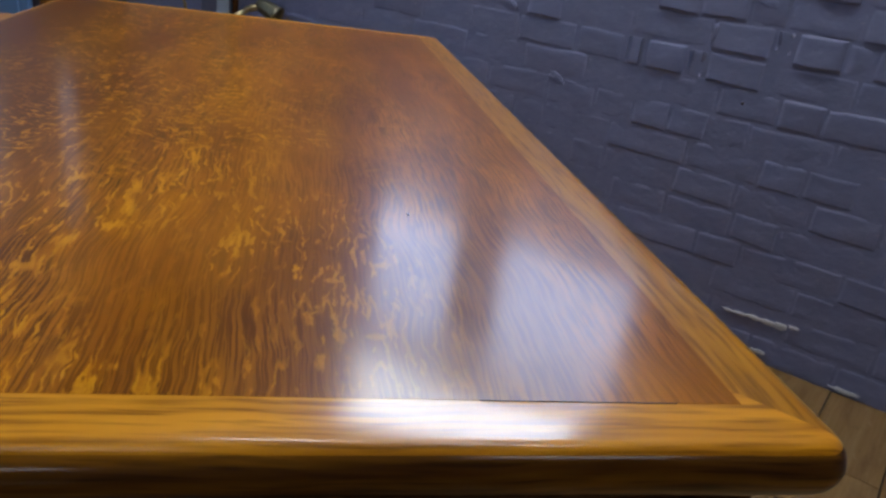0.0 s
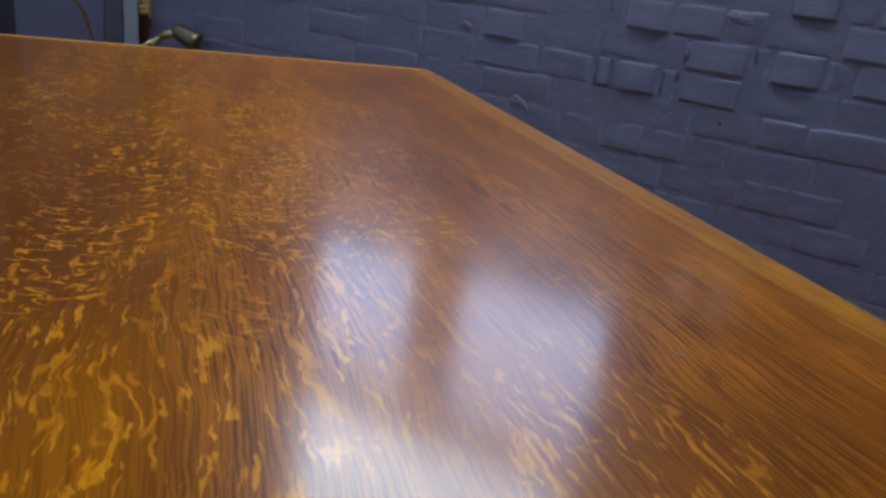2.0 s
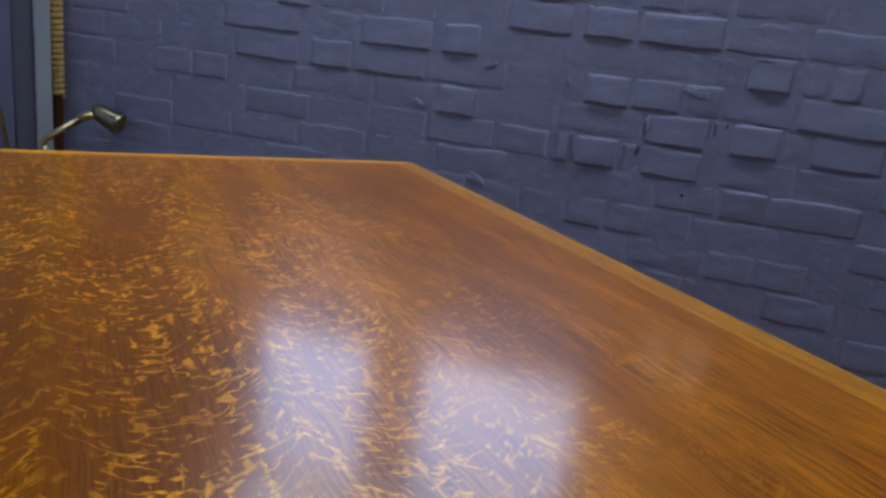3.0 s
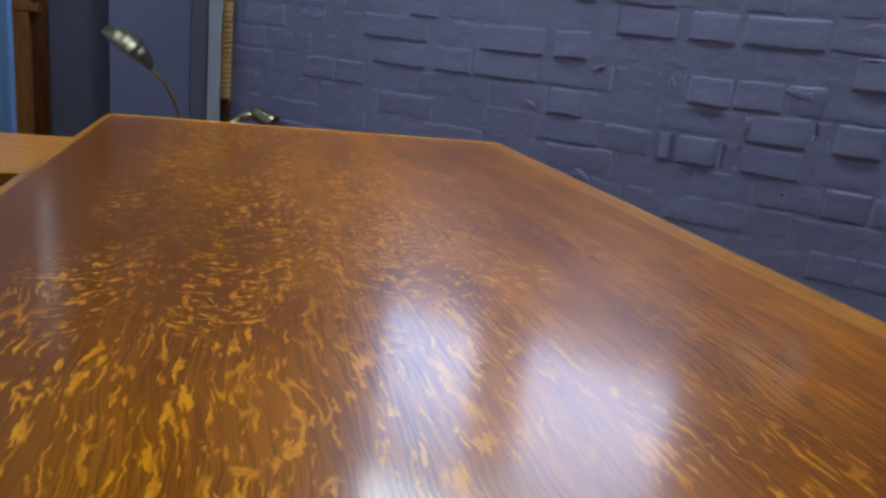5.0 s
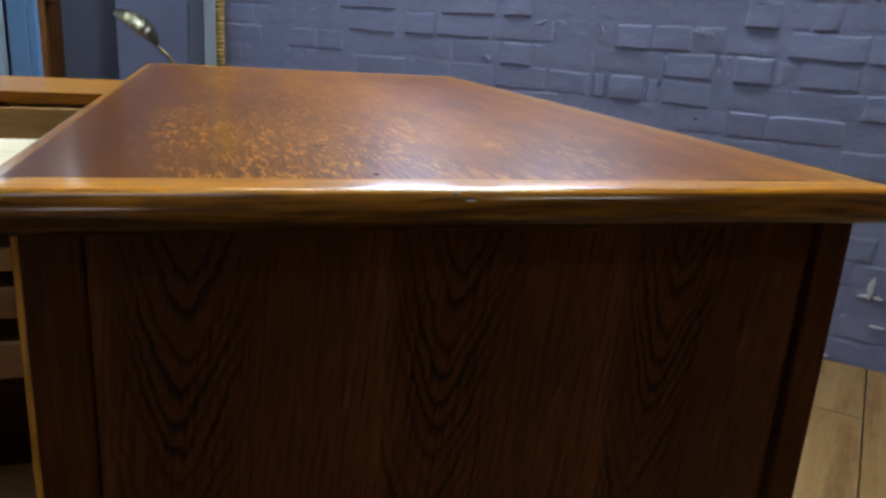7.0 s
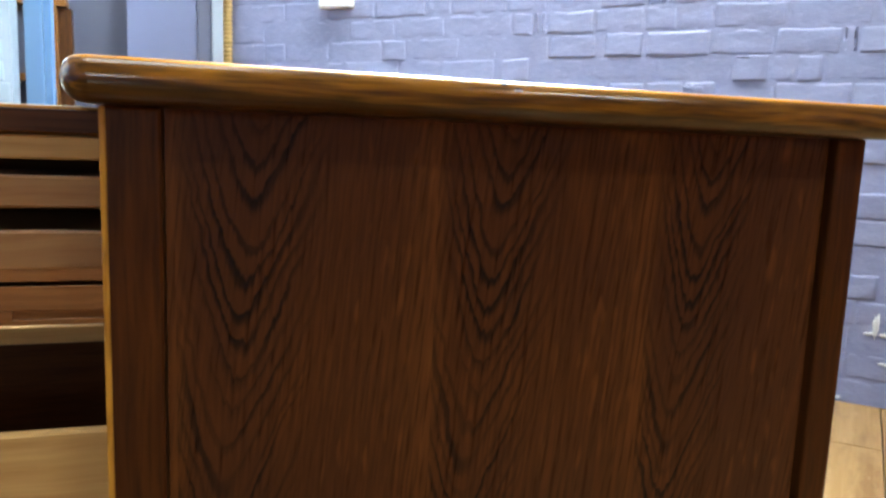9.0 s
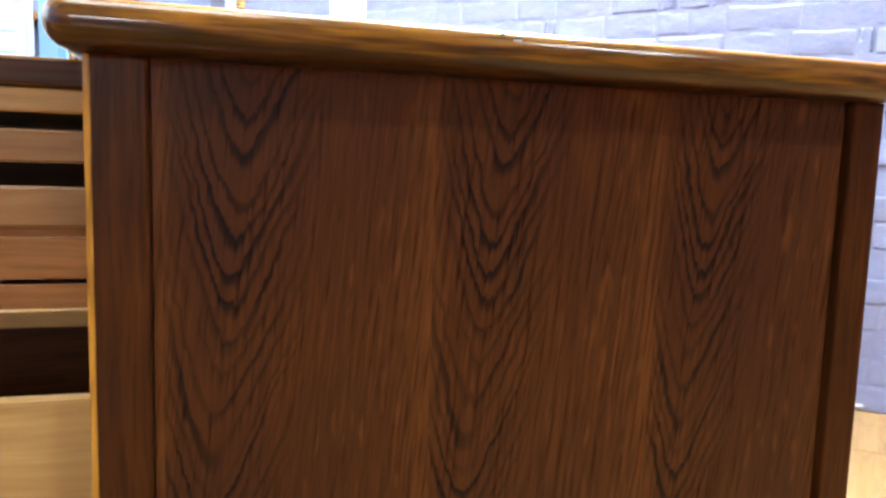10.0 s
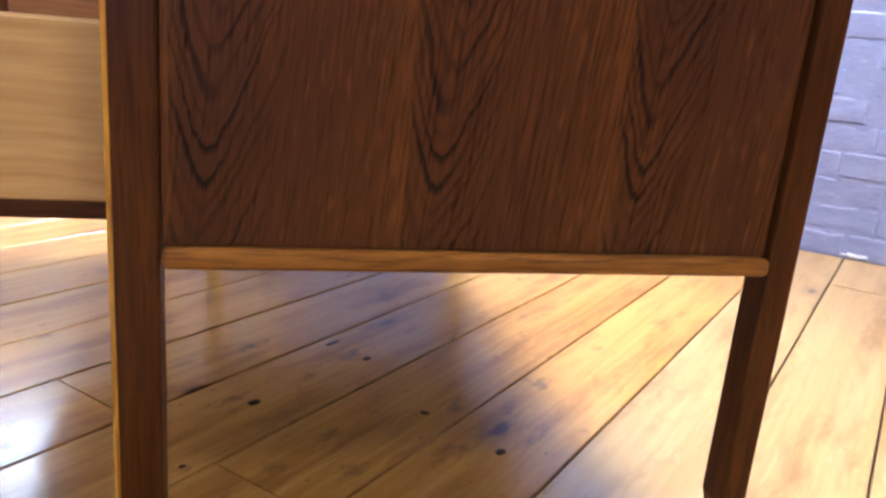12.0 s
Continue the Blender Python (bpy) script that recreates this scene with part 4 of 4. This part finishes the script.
def brick_mesh(length, low, high, seed, paint=BRICK):
    """A worn brick under thick paint. Its face leans from its lower to its upper edge, lumpy, with rounded, crooked edges that sink into the joints."""
    bm = bmesh.new()
    half, h = length / 2, COURSE / 2
    soft = 0.0022 if low > 0.004 else 0.0045
    xs = [-half - 0.001, -half + 0.0035, -half + 0.012, -half * 0.62, -half * 0.3, 0.0, half * 0.3, half * 0.62, half - 0.012, half - 0.0035, half + 0.001]
    zs = [-h - 0.0005, -h + soft, -h + 0.010, -h * 0.35, h * 0.1, h * 0.5, h - 0.011, h - 0.0045, h + 0.0005]
    spot = Vector((seed * 3.71, seed * 1.37, 1.3))
    grid = []
    for i, x in enumerate(xs):
        col = []
        for k, z in enumerate(zs):
            f = 0.5 + z / (2 * h)
            out = low + (high - low) * f + 0.0028 * noise.noise(spot + Vector((x * 24, 9, z * 34))) + 0.0009 * noise.noise(spot + Vector((x * 75, 4, z * 80)))
            end = min(1.0, (half - abs(x)) / 0.026)
            out *= 0.68 + 0.32 * end * end * (3 - 2 * end) if end > 0 else 0.68
            dx = 0.0035 * noise.noise(spot + Vector((x * 9, 0, z * 30)))
            dz = 0.0042 * noise.noise(spot + Vector((x * 17, 5, z * 6))) + 0.0016 * noise.noise(spot + Vector((x * 60, 5, z * 6)))
            if i in (0, 10) or k in (0, 8):
                out = -0.004
            elif k == 1:
                out -= soft * 0.25
            elif k == 7:
                out -= 0.0006
            if 0 < k < 8 and i in (1, 9):
                out *= 0.35
            elif 0 < k < 8 and i in (2, 8):
                out *= 0.8
            col.append(bm.verts.new((x + dx, -out, z + dz)))
        grid.append(col)
    for i in range(10):
        for k in range(8):
            bm.faces.new((grid[i][k], grid[i + 1][k], grid[i + 1][k + 1], grid[i][k + 1]))
    return mesh_of("brick", bm, paint, smooth=True)


def course_plan(course, rng):
    """Where the bricks of a course begin and end, with how far their edges stand out."""
    plan, s = [], -2.01 + rng.uniform(0, 0.1)
    for p0, p1, low, high in (*STANDS_OUT.get(course, ()), (2.3, 2.3, 0, 0)):
        while p0 - s > 0.045:
            left = p0 - s - 0.002
            if left > 0.44:
                length = 0.106 if rng.random() < 0.3 else rng.uniform(0.205, 0.222)
            elif left > 0.26:
                length = left * rng.uniform(0.42, 0.58)
            else:
                length = left
            kind = rng.random()
            lift = rng.uniform(-0.0007, 0.0010)
            plan.append((s, s + length, lift + (0.0022 if kind > 0.82 else 0), lift + (0.0025 if kind < 0.15 else 0)))
            s += length + 0.002
        if p1 > p0:
            plan.append((p0, p1, low * 0.0007, high * 0.0006))
            s = p1 + 0.002
    return plan


rng = random.Random(11)
joined = bmesh.new()
count = 0
for course in range(0, 42):
    z = Z0 + (course + 0.5) * COURSE
    if z > H - 0.03:
        break
    for s0, s1, low, high in course_plan(course, rng):
        length, mid = s1 - s0, (s0 + s1) / 2
        blocked = any(w0 - length / 2 < mid < w1 + length / 2 and a - 0.042 < z < b + 0.042 for w0, w1, a, b in (W1, W2, W3))
        if blocked or length < 0.03:
            continue
        m = WALL @ pose(mid, 0, z + rng.uniform(-0.0015, 0.0015), 0, rng.uniform(-0.8, 0.8), 0)
        shape = brick_mesh(length, low, high, rng.uniform(0, 40))
        if 0.05 < z < 1.26 and -1.75 < s0 < 0.62 and count < 300:
            ob = new("brick", shape)
            ob.parent = brick_wall
            ob.matrix_world = m
            count += 1
        else:
            k = len(joined.verts)
            joined.from_mesh(shape)
            joined.verts.ensure_lookup_table()
            for v in joined.verts[k:]:
                v.co = m @ v.co
            bpy.data.meshes.remove(shape)
rest = part("brick_courses", joined, BRICK, brick_wall, "painted brick courses", smooth=True)
rest["kind"] = "stuff"

# Courses of the pale wall that show beside the blue post.
rng = random.Random(23)
for course in range(3, 15):
    z = 0.02 + (course + 0.5) * COURSE
    s = -1.62 + (0.11 if course % 2 else 0.0)
    while s < -0.66:
        length = min(0.106 if rng.random() < 0.2 else 0.215, -0.622 - s)
        lift = rng.uniform(0.0006, 0.003)
        if length > 0.03:
            ob = new("brick", brick_mesh(length, lift + rng.uniform(0, 0.003), lift, rng.uniform(0, 40), PALE_BLUE))
            ob.parent = pale_wall
            ob.matrix_world = pose(s + length / 2, 2.72, z)
        s += length + 0.002

# Raised smears of filler and a nail hole under the paint.
def smear(s, z, w, h, lean):
    bm = bmesh.new()
    bmesh.ops.create_icosphere(bm, subdivisions=3, radius=1)
    for v in bm.verts:
        k = 1 + 0.6 * noise.noise(Vector((v.co.x * 2.2 + s * 17, v.co.z * 2.2, z * 23)))
        x, d, h2 = v.co.x * w * k, v.co.y * 0.0034 * k, v.co.z * h * k
        v.co = Vector((s + x, -0.002 + d, z + h2 + x * lean))
    bm.transform(WALL)
    part("filler_smear", bm, BRICK, brick_wall, "raised smear of filler under the paint", smooth=True)


for s, z, w, h, lean in ((-0.530, 0.925, 0.020, 0.008, 0.2), (-0.534, 0.622, 0.024, 0.016, -0.3), (-0.325, 0.909, 0.006, 0.016, -0.8),
                         (-0.012, 0.918, 0.032, 0.011, -0.15), (0.130, 1.012, 0.030, 0.004, 0.0), (-0.115, 0.826, 0.007, 0.022, 0.0), (-0.72, 0.80, 0.016, 0.010, -0.4)):
    smear(s, z, w, h, lean)
part("nail_hole", merge(*[box(-0.004, 0.004, -0.0045, -0.0005, -0.004, 0.004, 0.0015)]), CHIP_DARK, brick_wall, "small dark nail hole").matrix_basis = WALL @ pose(0.0, 0, 0.669)

# Flaked paint low on the wall: bare pale plaster edges.
FLAKE = plain_paint("bare_plaster_flake", (0.62, 0.62, 0.64), 0.7, 0.3)


def flake(s, z, w, h):
    bm = bmesh.new()
    bmesh.ops.create_icosphere(bm, subdivisions=3, radius=1)
    for v in bm.verts:
        k = 1 + 0.75 * noise.noise(Vector((v.co.x * 2.6 + s * 31, v.co.z * 2.6, z * 17)))
        v.co = Vector((s + v.co.x * w * k, -0.003 + v.co.y * 0.0035, z + v.co.z * h * k))
    bm.transform(WALL)
    part("flake", bm, FLAKE, brick_wall, "bare pale patch where paint has flaked")


for s, z, w, h in ((0.119, 0.117, 0.014, 0.004), (0.150, 0.118, 0.018, 0.005), (0.185, 0.121, 0.024, 0.006), (0.225, 0.122, 0.024, 0.007), (0.257, 0.124, 0.016, 0.010), (0.288, 0.132, 0.012, 0.005),
                   (0.540, 0.217, 0.013, 0.005), (0.556, 0.245, 0.008, 0.030), (0.590, 0.131, 0.018, 0.005), (0.578, 0.216, 0.012, 0.006), (0.22, 0.030, 0.02, 0.006), (0.45, 0.012, 0.03, 0.007)):
    flake(s, z, w, h)
